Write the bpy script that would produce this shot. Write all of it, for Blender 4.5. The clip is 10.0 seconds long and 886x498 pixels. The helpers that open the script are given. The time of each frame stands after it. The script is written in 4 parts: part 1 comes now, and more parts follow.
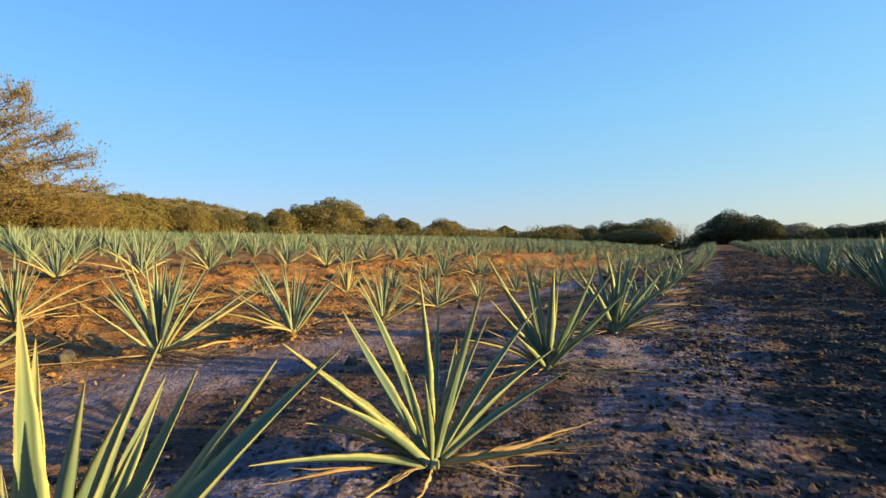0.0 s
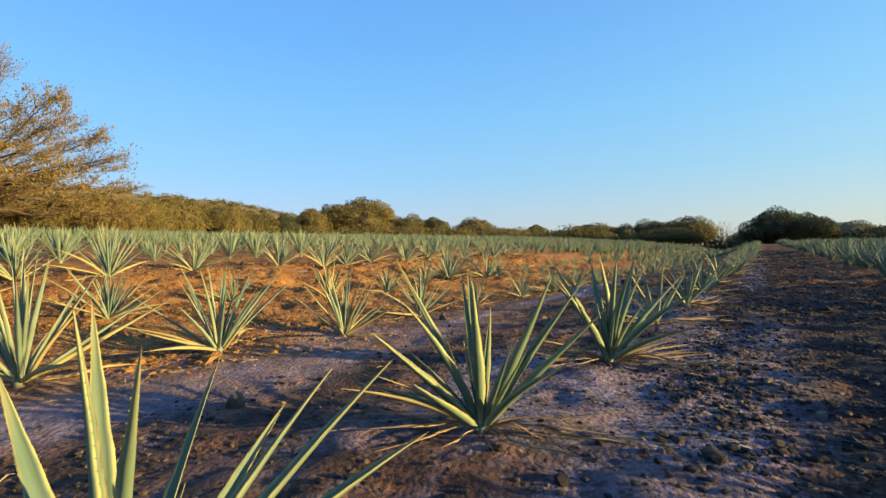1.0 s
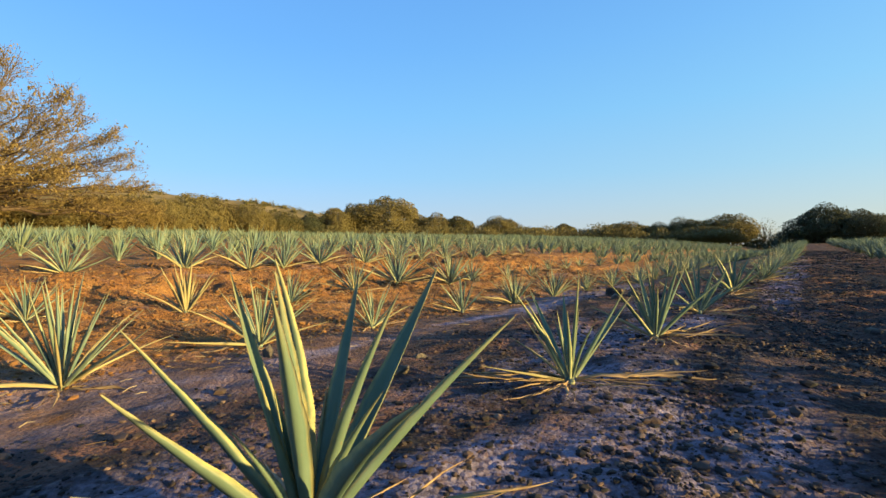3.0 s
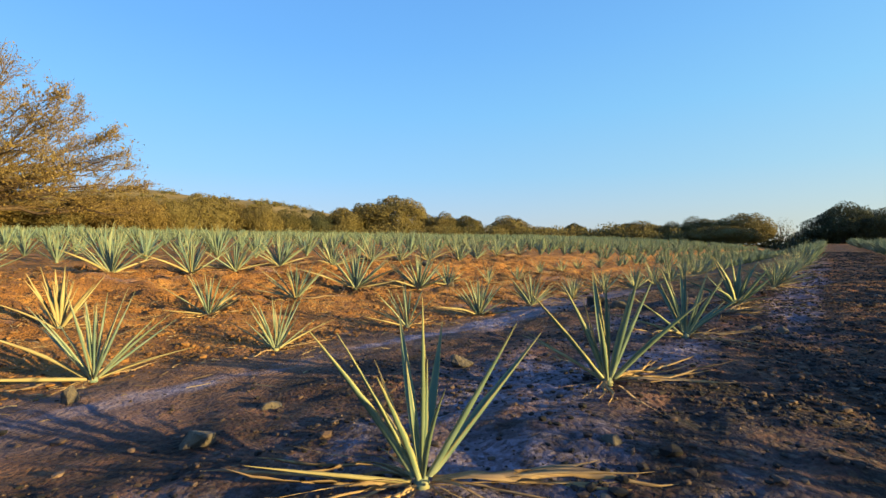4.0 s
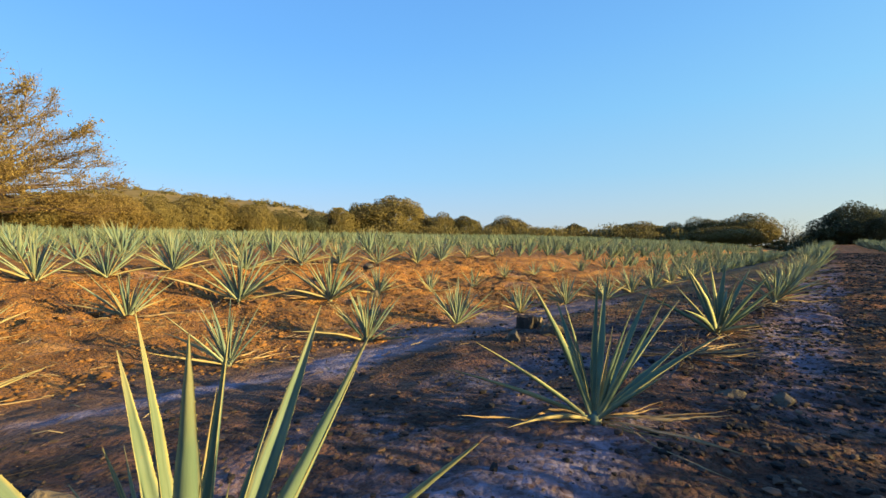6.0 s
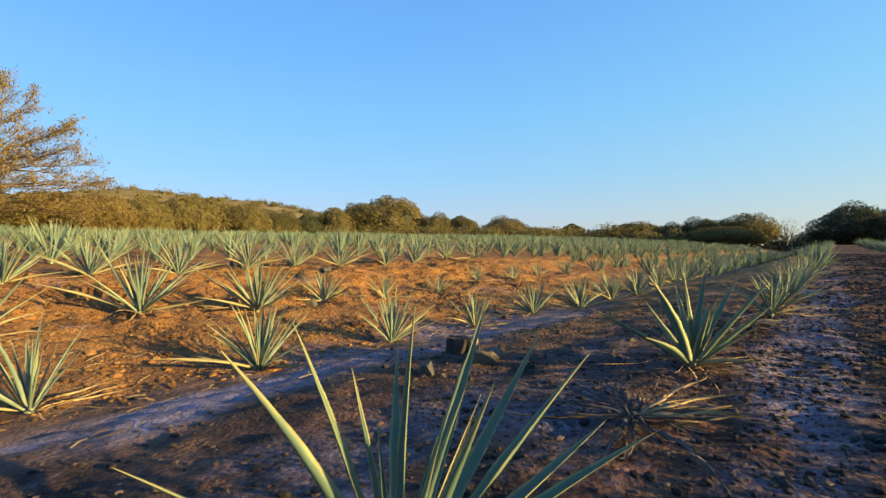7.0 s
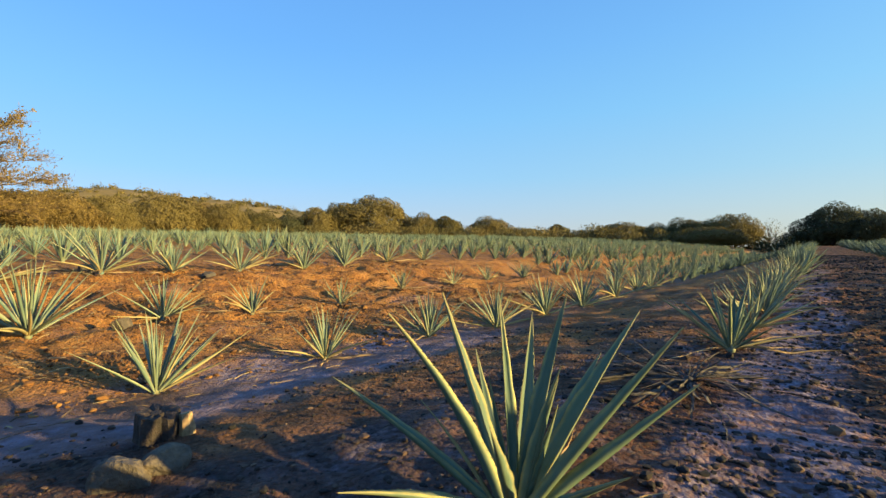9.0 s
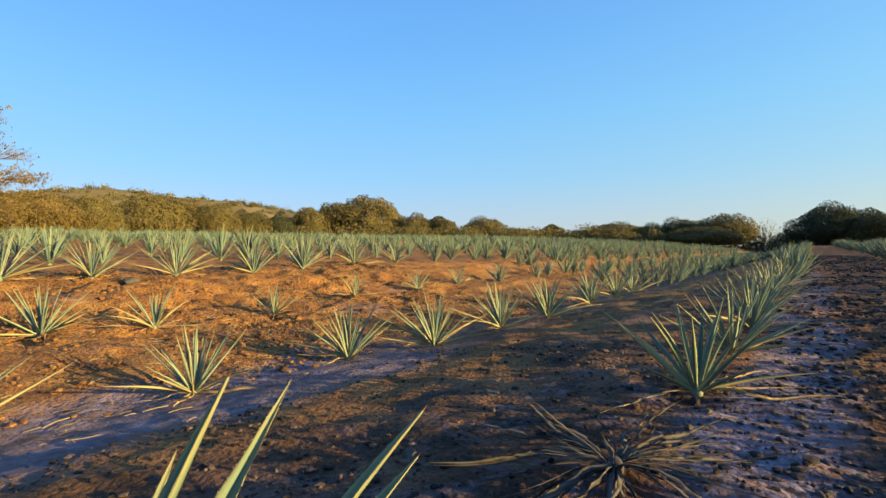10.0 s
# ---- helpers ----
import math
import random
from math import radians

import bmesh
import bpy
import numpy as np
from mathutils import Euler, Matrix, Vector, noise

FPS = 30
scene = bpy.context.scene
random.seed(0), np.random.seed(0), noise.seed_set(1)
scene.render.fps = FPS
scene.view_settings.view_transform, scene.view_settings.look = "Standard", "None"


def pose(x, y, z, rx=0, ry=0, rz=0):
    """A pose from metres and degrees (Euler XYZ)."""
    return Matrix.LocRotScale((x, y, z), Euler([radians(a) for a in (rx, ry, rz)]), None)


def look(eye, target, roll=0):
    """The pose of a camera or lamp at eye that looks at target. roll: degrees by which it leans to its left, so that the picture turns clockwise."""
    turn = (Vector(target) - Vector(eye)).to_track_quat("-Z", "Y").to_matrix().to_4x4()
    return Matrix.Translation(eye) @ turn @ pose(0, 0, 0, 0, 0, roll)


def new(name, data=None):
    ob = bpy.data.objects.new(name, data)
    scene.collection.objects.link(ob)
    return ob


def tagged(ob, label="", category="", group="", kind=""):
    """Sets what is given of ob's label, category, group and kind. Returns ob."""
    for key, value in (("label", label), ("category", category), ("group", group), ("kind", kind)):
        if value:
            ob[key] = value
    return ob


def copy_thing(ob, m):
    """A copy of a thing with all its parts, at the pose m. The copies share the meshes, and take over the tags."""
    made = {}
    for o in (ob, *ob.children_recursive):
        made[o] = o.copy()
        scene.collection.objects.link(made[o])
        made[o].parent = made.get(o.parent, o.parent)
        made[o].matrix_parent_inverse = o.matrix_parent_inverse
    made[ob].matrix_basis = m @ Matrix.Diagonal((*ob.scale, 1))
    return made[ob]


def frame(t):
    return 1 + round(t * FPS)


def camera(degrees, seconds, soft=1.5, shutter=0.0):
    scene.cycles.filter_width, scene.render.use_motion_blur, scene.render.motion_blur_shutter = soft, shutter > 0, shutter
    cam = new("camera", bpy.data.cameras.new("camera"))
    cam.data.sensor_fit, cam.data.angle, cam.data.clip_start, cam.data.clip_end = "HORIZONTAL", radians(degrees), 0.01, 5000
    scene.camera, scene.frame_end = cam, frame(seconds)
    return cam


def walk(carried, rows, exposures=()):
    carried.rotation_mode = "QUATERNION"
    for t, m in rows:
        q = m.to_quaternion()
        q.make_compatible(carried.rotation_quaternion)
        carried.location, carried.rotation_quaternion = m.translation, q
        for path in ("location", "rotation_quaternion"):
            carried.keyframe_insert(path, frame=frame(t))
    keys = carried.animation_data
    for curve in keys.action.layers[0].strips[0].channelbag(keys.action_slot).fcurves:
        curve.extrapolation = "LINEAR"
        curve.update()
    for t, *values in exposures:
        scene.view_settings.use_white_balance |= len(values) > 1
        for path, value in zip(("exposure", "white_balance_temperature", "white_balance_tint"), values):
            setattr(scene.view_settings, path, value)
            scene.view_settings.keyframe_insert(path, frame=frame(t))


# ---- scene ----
cam = camera(88.9, 10.0)
METRES, EYE, TILT, LEAN, TURN = 12.857, 0.9, -0.44, -3.1, 31.04
ROWS = [
    (0, 0, 0, 0, 0.03, 0.55, 3.25),
    (0.5, 0.0252, 0.0353, 0.0016, 1.45, 0.57, 3.24),
    (1, 0.0564, 0.0798, -0.0003, 4.13, 0.68, 3.22),
    (1.5, 0.0875, 0.1215, -0.0037, 6.76, 0.81, 3.15),
    (2, 0.124, 0.1705, -0.0049, 7.26, 0.79, 3.15),
    (2.5, 0.1555, 0.2155, -0.0062, 7.46, 0.81, 3.13),
    (4, 0.2456, 0.369, -0.0065, 9.5, 0.9, 3),
    (4.5, 0.2664, 0.409, -0.0071, 9.89, 0.93, 2.96),
    (5, 0.2921, 0.455, -0.0089, 10.1, 0.98, 2.98),
    (5.5, 0.3125, 0.494, -0.0095, 9.99, 0.99, 2.95),
    (7, 0.383, 0.6299, -0.0086, 9.86, 1.01, 2.94),
    (7.5, 0.4049, 0.6698, -0.0084, 9.73, 0.99, 2.99),
    (8, 0.4284, 0.7126, -0.0102, 9.44, 1.03, 2.97),
    (8.5, 0.4507, 0.7482, -0.0103, 8.94, 1.01, 2.98),
    (9, 0.4752, 0.7909, -0.0121, 8.55, 1.05, 2.95),
    (9.5, 0.4971, 0.83, -0.0135, 8.25, 1.04, 2.92),
    (10, 0.5233, 0.8716, -0.0111, 8.15, 1.04, 3.05),
]
walk(cam, [(t, pose(0, 0, EYE, TILT, LEAN, TURN) @ pose(METRES * x, METRES * y, METRES * z, 90 + pitch, roll, yaw)) for t, x, y, z, yaw, pitch, roll in ROWS],
     exposures=[(0.0, 1.815, 6150, 13), (10.0, 1.815, 6150, 13)])

# ---- world and sun ----
SUN_AZ, SUN_EL = 72.0, 9.6            # degrees clockwise from +y, and above the horizon
world = bpy.data.worlds.new("world")
scene.world = world
world.use_nodes = True
wn = world.node_tree
wn.nodes.clear()
sky = wn.nodes.new("ShaderNodeTexSky")
sky.sky_type = "NISHITA"
sky.sun_disc = False
sky.sun_elevation = radians(SUN_EL)
sky.sun_rotation = radians(SUN_AZ)
sky.air_density, sky.dust_density, sky.ozone_density = 1.0, 1.0, 2.2
bg = wn.nodes.new("ShaderNodeBackground")
bg.inputs["Strength"].default_value = 0.105
wout = wn.nodes.new("ShaderNodeOutputWorld")
# evening haze over the clear sky: paler low down, greener and warmer towards the sun
wco = wn.nodes.new("ShaderNodeTexCoord")
up = wn.nodes.new("ShaderNodeSeparateXYZ")
wn.links.new(wco.outputs["Generated"], up.inputs[0])
sunward = wn.nodes.new("ShaderNodeVectorMath")
sunward.operation = "DOT_PRODUCT"
sunward.inputs[1].default_value = (math.sin(radians(SUN_AZ)), math.cos(radians(SUN_AZ)), 0)
wn.links.new(wco.outputs["Generated"], sunward.inputs[0])
side = wn.nodes.new("ShaderNodeMapRange")
side.inputs["From Min"].default_value, side.inputs["From Max"].default_value = -0.8, 0.43
wn.links.new(sunward.outputs["Value"], side.inputs["Value"])


def air(stops):
    ramp = wn.nodes.new("ShaderNodeValToRGB")
    e = ramp.color_ramp.elements
    while len(e) < len(stops):
        e.new(0.5)
    for el, (pos, col) in zip(e, stops):
        el.position = pos
        el.color = (*[((c / 255 + 0.055) / 1.055) ** 2.4 * AIR for c in col], 1)
    wn.links.new(up.outputs[2], ramp.inputs[0])
    return ramp.outputs[0]


AIR = 2.55
both = wn.nodes.new("ShaderNodeMix")
both.data_type = "RGBA"
wn.links.new(side.outputs[0], both.inputs[0])
wn.links.new(air([(0.0, (198, 205, 226)), (0.06, (178, 205, 238)), (0.155, (146, 206, 250)), (0.28, (128, 200, 254)), (0.40, (112, 186, 255)), (0.6, (100, 168, 245))]), both.inputs[6])
wn.links.new(air([(0.0, (210, 212, 190)), (0.06, (198, 214, 208)), (0.155, (168, 216, 232)), (0.28, (144, 212, 247)), (0.40, (130, 200, 250)), (0.6, (105, 172, 242))]), both.inputs[7])
haze = wn.nodes.new("ShaderNodeMix")
haze.data_type = "RGBA"
haze.inputs[0].default_value = 0.85
wn.links.new(sky.outputs[0], haze.inputs[6])
wn.links.new(both.outputs[2], haze.inputs[7])
wn.links.new(haze.outputs[2], bg.inputs[0])
wn.links.new(bg.outputs[0], wout.inputs[0])

sun = new("sun", bpy.data.lights.new("sun", "SUN"))
sun.data.energy = 5.0
sun.data.angle = radians(0.7)
sun.data.color = (0.92, 0.67, 0.23)
to_sun = Vector((math.sin(radians(SUN_AZ)) * math.cos(radians(SUN_EL)),
                 math.cos(radians(SUN_AZ)) * math.cos(radians(SUN_EL)), math.sin(radians(SUN_EL))))
sun.matrix_world = look(to_sun * 50, (0, 0, 0))

# ---- materials ----


class Mat:
    """A small builder of node materials."""

    def __init__(self, name, rough=0.8):
        self.m = bpy.data.materials.new(name)
        self.m.use_nodes = True
        self.t = self.m.node_tree
        self.p = self.t.nodes["Principled BSDF"]
        self.p.inputs["Roughness"].default_value = rough
        self.p.inputs["Specular IOR Level"].default_value = 0.3

    def node(self, kind, **sets):
        n = self.t.nodes.new(kind)
        for k, v in sets.items():
            n.inputs[k.replace("_", " ")].default_value = v
        return n

    def link(self, a, b):
        self.t.links.new(a, b)

    def coord(self, which="Object", scale=(1, 1, 1)):
        c = self.t.nodes.new("ShaderNodeTexCoord")
        mp = self.t.nodes.new("ShaderNodeMapping")
        mp.inputs["Scale"].default_value = scale
        self.link(c.outputs[which], mp.inputs["Vector"])
        return mp.outputs[0]

    def position(self, scale=(1, 1, 1)):
        g = self.t.nodes.new("ShaderNodeNewGeometry")
        mp = self.t.nodes.new("ShaderNodeMapping")
        mp.inputs["Scale"].default_value = scale
        self.link(g.outputs["Position"], mp.inputs["Vector"])
        return mp.outputs[0]

    def noise(self, vec, scale, detail=4.0, rough=0.55, distortion=0.0):
        n = self.node("ShaderNodeTexNoise", Scale=scale, Detail=detail, Roughness=rough, Distortion=distortion)
        self.link(vec, n.inputs["Vector"])
        return n.outputs["Fac"]

    def ramp(self, fac, stops):
        r = self.t.nodes.new("ShaderNodeValToRGB")
        e = r.color_ramp.elements
        while len(e) < len(stops):
            e.new(0.5)
        for el, (pos, col) in zip(e, stops):
            el.position = pos
            el.color = (*col, 1) if len(col) == 3 else col
        self.link(fac, r.inputs[0])
        return r.outputs[0]

    def step(self, fac, lo, hi):
        r = self.t.nodes.new("ShaderNodeMapRange")
        r.inputs["From Min"].default_value, r.inputs["From Max"].default_value = lo, hi
        self.link(fac, r.inputs["Value"])
        return r.outputs[0]

    def math(self, op, a, b):
        n = self.t.nodes.new("ShaderNodeMath")
        n.operation = op
        for i, v in enumerate((a, b)):
            if isinstance(v, (int, float)):
                n.inputs[i].default_value = v
            else:
                self.link(v, n.inputs[i])
        return n.outputs[0]

    def mix(self, fac, a, b, blend="MIX"):
        n = self.t.nodes.new("ShaderNodeMix")
        n.data_type, n.blend_type = "RGBA", blend
        for i, v in ((0, fac), (6, a), (7, b)):
            if isinstance(v, (int, float)):
                n.inputs[i].default_value = v
            elif isinstance(v, tuple):
                n.inputs[i].default_value = (*v, 1)
            else:
                self.link(v, n.inputs[i])
        return n.outputs[2]

    def axis(self, vec, i):
        s = self.t.nodes.new("ShaderNodeSeparateXYZ")
        self.link(vec, s.inputs[0])
        return s.outputs[i]

    def random(self):
        return self.t.nodes.new("ShaderNodeObjectInfo").outputs["Random"]

    def island(self):
        return self.t.nodes.new("ShaderNodeNewGeometry").outputs["Random Per Island"]

    def colour(self, c):
        if isinstance(c, tuple):
            self.p.inputs["Base Color"].default_value = (*c, 1)
        else:
            self.link(c, self.p.inputs["Base Color"])

    def bump(self, height, strength=0.3, distance=0.01):
        b = self.node("ShaderNodeBump", Strength=strength, Distance=distance)
        self.link(height, b.inputs["Height"])
        self.link(b.outputs[0], self.p.inputs["Normal"])

    def translucent(self, colour, amount):
        tr = self.t.nodes.new("ShaderNodeBsdfTranslucent")
        if isinstance(colour, tuple):
            tr.inputs[0].default_value = (*colour, 1)
        else:
            self.link(colour, tr.inputs[0])
        mx = self.t.nodes.new("ShaderNodeMixShader")
        mx.inputs[0].default_value = amount
        self.link(self.p.outputs[0], mx.inputs[1])
        self.link(tr.outputs[0], mx.inputs[2])
        self.link(mx.outputs[0], self.t.nodes["Material Output"].inputs["Surface"])


def soil_material():
    k = Mat("soil", 0.95)
    v = k.position()
    big = k.noise(v, 0.35, 3)
    mid = k.noise(v, 2.2, 6, 0.65)
    fine = k.noise(v, 22, 5, 0.7)
    x = k.axis(v, 0)
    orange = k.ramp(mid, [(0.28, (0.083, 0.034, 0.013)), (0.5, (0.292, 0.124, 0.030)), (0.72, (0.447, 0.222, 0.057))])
    # this ramp and the brown one hold some of the track's shade
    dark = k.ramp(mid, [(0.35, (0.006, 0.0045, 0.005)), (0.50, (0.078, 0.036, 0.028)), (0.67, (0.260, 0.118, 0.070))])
    # turned red earth towards the planted side, trodden earth darkened for shade on the track
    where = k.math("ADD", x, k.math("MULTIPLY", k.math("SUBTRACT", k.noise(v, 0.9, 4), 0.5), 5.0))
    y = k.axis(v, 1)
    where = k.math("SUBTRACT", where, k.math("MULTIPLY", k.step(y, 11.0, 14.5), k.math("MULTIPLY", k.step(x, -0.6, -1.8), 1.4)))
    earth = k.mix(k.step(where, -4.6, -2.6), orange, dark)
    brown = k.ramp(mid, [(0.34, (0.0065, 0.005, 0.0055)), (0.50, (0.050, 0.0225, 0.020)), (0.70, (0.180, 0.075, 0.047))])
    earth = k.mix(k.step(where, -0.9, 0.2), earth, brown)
    # redder, trampled clay further up the track
    clay = k.ramp(mid, [(0.32, (0.016, 0.006, 0.005)), (0.5, (0.151, 0.052, 0.020)), (0.7, (0.348, 0.133, 0.047))])
    earth = k.mix(k.math("MULTIPLY", k.step(y, 9.0, 15.0), k.step(where, -1.4, 0.0)), earth, clay)
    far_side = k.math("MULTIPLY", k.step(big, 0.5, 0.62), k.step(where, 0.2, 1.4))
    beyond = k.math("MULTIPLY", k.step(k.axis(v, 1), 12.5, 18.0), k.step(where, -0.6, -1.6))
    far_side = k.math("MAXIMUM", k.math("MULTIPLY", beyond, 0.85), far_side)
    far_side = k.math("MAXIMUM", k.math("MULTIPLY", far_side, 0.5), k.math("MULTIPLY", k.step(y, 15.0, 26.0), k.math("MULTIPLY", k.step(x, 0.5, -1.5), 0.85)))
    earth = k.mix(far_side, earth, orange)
    # dark grit, near-black so that it doubles as shade in small pits
    grit_and_pit_shade = k.step(k.noise(v, 48, 4, 0.75), 0.52, 0.66)
    earth = k.mix(k.math("MULTIPLY", grit_and_pit_shade, 0.85), earth, (0.007, 0.006, 0.005))
    light_grit = k.step(k.noise(k.position((1, 1, 3)), 37, 3, 0.7), 0.63, 0.72)
    earth = k.mix(k.math("MULTIPLY", light_grit, 0.5), earth, (0.225, 0.137, 0.069))
    cells = k.node("ShaderNodeTexVoronoi", Scale=34.0, Randomness=1.0)
    warp = k.mix(0.05, v, k.node("ShaderNodeTexNoise", Scale=7.0).outputs["Color"])
    k.link(warp, cells.inputs["Vector"])
    shade = k.axis(cells.outputs["Color"], 0)
    pebble = k.ramp(shade, [(0.0, (0.007, 0.005, 0.004)), (0.45, (0.025, 0.015, 0.011)), (0.8, (0.081, 0.047, 0.025)), (1.0, (0.162, 0.118, 0.081))])
    stony = k.math("MULTIPLY", k.step(k.noise(v, 1.6, 4), 0.38, 0.56), k.math("ADD", k.math("MULTIPLY", k.step(where, -4.0, -2.0), 0.5), 0.08))
    earth = k.mix(k.math("MULTIPLY", stony, k.step(cells.outputs["Distance"], 0.6, 0.35)), earth, pebble)
    # pale dried crust: under the first row, along the wheel line beside it and in the washed channel before the second row
    def band(value, a, b, c, d):
        return k.math("MULTIPLY", k.step(value, a, b), k.step(value, d, c))

    blotch = k.noise(k.position((1.0, 0.75, 1.0)), 0.95, 5, 0.6, 0.5)
    sway = k.math("MULTIPLY", k.math("SUBTRACT", k.noise(v, 0.8, 4), 0.5), 1.0)
    wavy = k.math("ADD", x, sway)
    under = k.math("MULTIPLY", band(wavy, -2.1, -1.5, -0.75, -0.35), k.math("MULTIPLY", k.step(blotch, 0.44, 0.57), k.step(y, 13.5, 10.5)))
    specks = k.math("MULTIPLY", band(wavy, -2.0, -1.4, -0.7, -0.3), k.math("MULTIPLY", k.step(k.noise(v, 3.5, 5, 0.7), 0.52, 0.64), k.step(y, 18.5, 15.5)))
    under = k.math("MAXIMUM", under, k.math("MULTIPLY", specks, 0.5))
    wide_wheel = k.math("MULTIPLY", band(wavy, -0.95, -0.6, 0.1, 0.45), k.math("MULTIPLY", k.step(y, 1.0, 4.0), k.step(y, 8.6, 7.0)))
    wheel = k.math("MAXIMUM", wide_wheel, k.math("MULTIPLY", band(wavy, -0.5, -0.3, 0.1, 0.3), k.step(y, 10.6, 12.0)))
    wheel = k.math("MULTIPLY", wheel, k.step(blotch, 0.33, 0.47))
    narrow = k.math("ADD", x, k.math("MULTIPLY", sway, 0.45))
    broken = k.step(k.noise(v, 1.3, 4, 0.6), 0.40, 0.54)
    channel = k.math("MULTIPLY", k.math("MULTIPLY", band(narrow, -3.42, -3.31, -3.17, -3.06), broken), k.math("MULTIPLY", k.step(y, 5.0, 7.0), k.step(y, 13.5, 12.0)))
    spread = k.math("MULTIPLY", band(narrow, -3.6, -3.42, -2.95, -2.7), k.math("MULTIPLY", k.math("MULTIPLY", k.step(y, 9.5, 10.3), k.step(y, 12.4, 11.7)), k.step(blotch, 0.36, 0.5)))
    channel = k.math("MAXIMUM", channel, spread)
    pools = k.math("MULTIPLY", band(wavy, -4.5, -4.0, -2.95, -2.5), k.math("MULTIPLY", k.math("MAXIMUM", k.step(y, 11.0, 12.4), k.step(y, 7.0, 5.5)), k.math("MULTIPLY", k.step(blotch, 0.33, 0.55), k.step(y, 17.5, 15.5))))
    stray = k.math("MULTIPLY", k.step(blotch, 0.60, 0.70), 0.4)
    crumbs = k.step(k.math("ADD", fine, k.math("MULTIPLY", shade, 0.3)), 0.38, 0.78)
    smooth_pale = k.math("MULTIPLY", k.math("MAXIMUM", channel, k.math("MULTIPLY", pools, 0.75)), k.math("ADD", k.math("MULTIPLY", crumbs, 0.4), 0.6))
    rough_pale = k.math("MULTIPLY", k.math("MAXIMUM", k.math("MAXIMUM", under, k.math("MULTIPLY", wheel, 0.85)), stray), crumbs)
    pale = k.math("MULTIPLY", k.math("MAXIMUM", smooth_pale, rough_pale), k.step(y, 40.0, 22.0))
    # a smooth, silted strip of brown earth on both sides of the channel
    silt = k.math("MULTIPLY", band(wavy, -4.4, -3.9, -2.9, -2.5), k.step(y, 5.0, 7.5))
    earth = k.mix(k.math("MULTIPLY", silt, 0.75), earth, k.ramp(mid, [(0.3, (0.105, 0.056, 0.042)), (0.7, (0.24, 0.132, 0.092))]))
    # the crust leans violet: bluish light of the shade mixed into its colour
    k.colour(k.mix(pale, earth, k.ramp(k.noise(v, 9, 4), [(0.3, (0.140, 0.115, 0.158)), (0.7, (0.34, 0.288, 0.385))])))
    k.bump(k.math("ADD", k.math("MULTIPLY", mid, 1.2), k.math("ADD", fine, k.math("MULTIPLY", cells.outputs["Distance"], -0.5))), 1.0, 0.06)
    return k.m


def leaf_material(name, random_of="object", sun_tint=0.0):
    """Waxy blue-green leaf with pale worn margins; the last argument puts low sun's yellow into the colour."""
    k = Mat(name, 0.52)
    along = k.axis(k.coord("Generated"), 0)
    r = k.random() if random_of == "object" else k.island()
    streak = k.noise(k.coord("Object", (3, 60, 60)), 1.0, 3)
    col = k.mix(r, (0.078, 0.142, 0.142), (0.155, 0.190, 0.115))
    col = k.mix(k.math("MULTIPLY", k.step(streak, 0.42, 0.68), 0.5 - 0.25 * sun_tint), col, (0.235, 0.265, 0.185))
    col = k.mix(sun_tint * 0.7, col, (0.084, 0.118, 0.074))
    # waxy bloom rubbed off in patches
    bloom = k.noise(k.coord("Object", (4, 9, 9)), 1.5, 4)
    col = k.mix(k.math("MULTIPLY", k.step(bloom, 0.5, 0.75), 0.35 - 0.2 * sun_tint), col, (0.215, 0.265, 0.235))
    col = k.mix(k.math("MULTIPLY", k.step(bloom, 0.46, 0.3), 0.4), col, (0.065, 0.11, 0.078))
    k.p.inputs["Specular IOR Level"].default_value = 0.12
    if random_of == "object":
        rim = k.t.nodes.new("ShaderNodeAttribute")
        rim.attribute_name = "rim"
        worn = k.step(k.noise(k.coord("Object", (14, 30, 30)), 1.0, 3), 0.35, 0.6)
        col = k.mix(k.math("MULTIPLY", k.step(rim.outputs["Fac"], 0.35, 0.85), k.math("ADD", k.math("MULTIPLY", worn, 0.6), 0.35)), col, (0.40 - 0.04 * sun_tint, 0.36 - 0.05 * sun_tint, 0.215 - 0.09 * sun_tint))
        spots = k.step(k.noise(k.coord("Object", (16, 22, 22)), 1.0, 5, 0.7), 0.66, 0.74)
        col = k.mix(k.math("MULTIPLY", spots, 0.6), col, (0.20, 0.12, 0.06))
        col = k.mix(k.math("MULTIPLY", k.step(along, 0.72, 1.0), 0.55), col, (0.30, 0.235, 0.10))
        col = k.mix(k.math("MULTIPLY", k.step(along, 0.16, 0.0), 0.5), col, (0.32, 0.33, 0.22))
    k.colour(col)
    k.bump(streak, 0.25, 0.004)
    return k.m


def yellow_leaf_material():
    k = Mat("yellowed_leaf", 0.75)
    s = k.noise(k.coord("Object", (3, 50, 50)), 1.0, 3)
    c = k.ramp(s, [(0.3, (0.203, 0.152, 0.070)), (0.7, (0.359, 0.289, 0.140))])
    k.colour(k.mix(k.math("MULTIPLY", k.random(), 0.5), c, (0.234, 0.218, 0.101)))
    k.bump(s, 0.2, 0.005)
    return k.m


def dry_leaf_material():
    k = Mat("dry_leaf", 0.8)
    s = k.noise(k.coord("Object", (4, 40, 40)), 1.0, 4)
    c = k.ramp(s, [(0.25, (0.117, 0.069, 0.034)), (0.5, (0.312, 0.200, 0.088)), (0.75, (0.508, 0.370, 0.185))])
    k.colour(k.mix(k.math("MULTIPLY", k.random(), 0.5), c, (0.195, 0.136, 0.098)))
    k.bump(s, 0.4, 0.006)
    return k.m


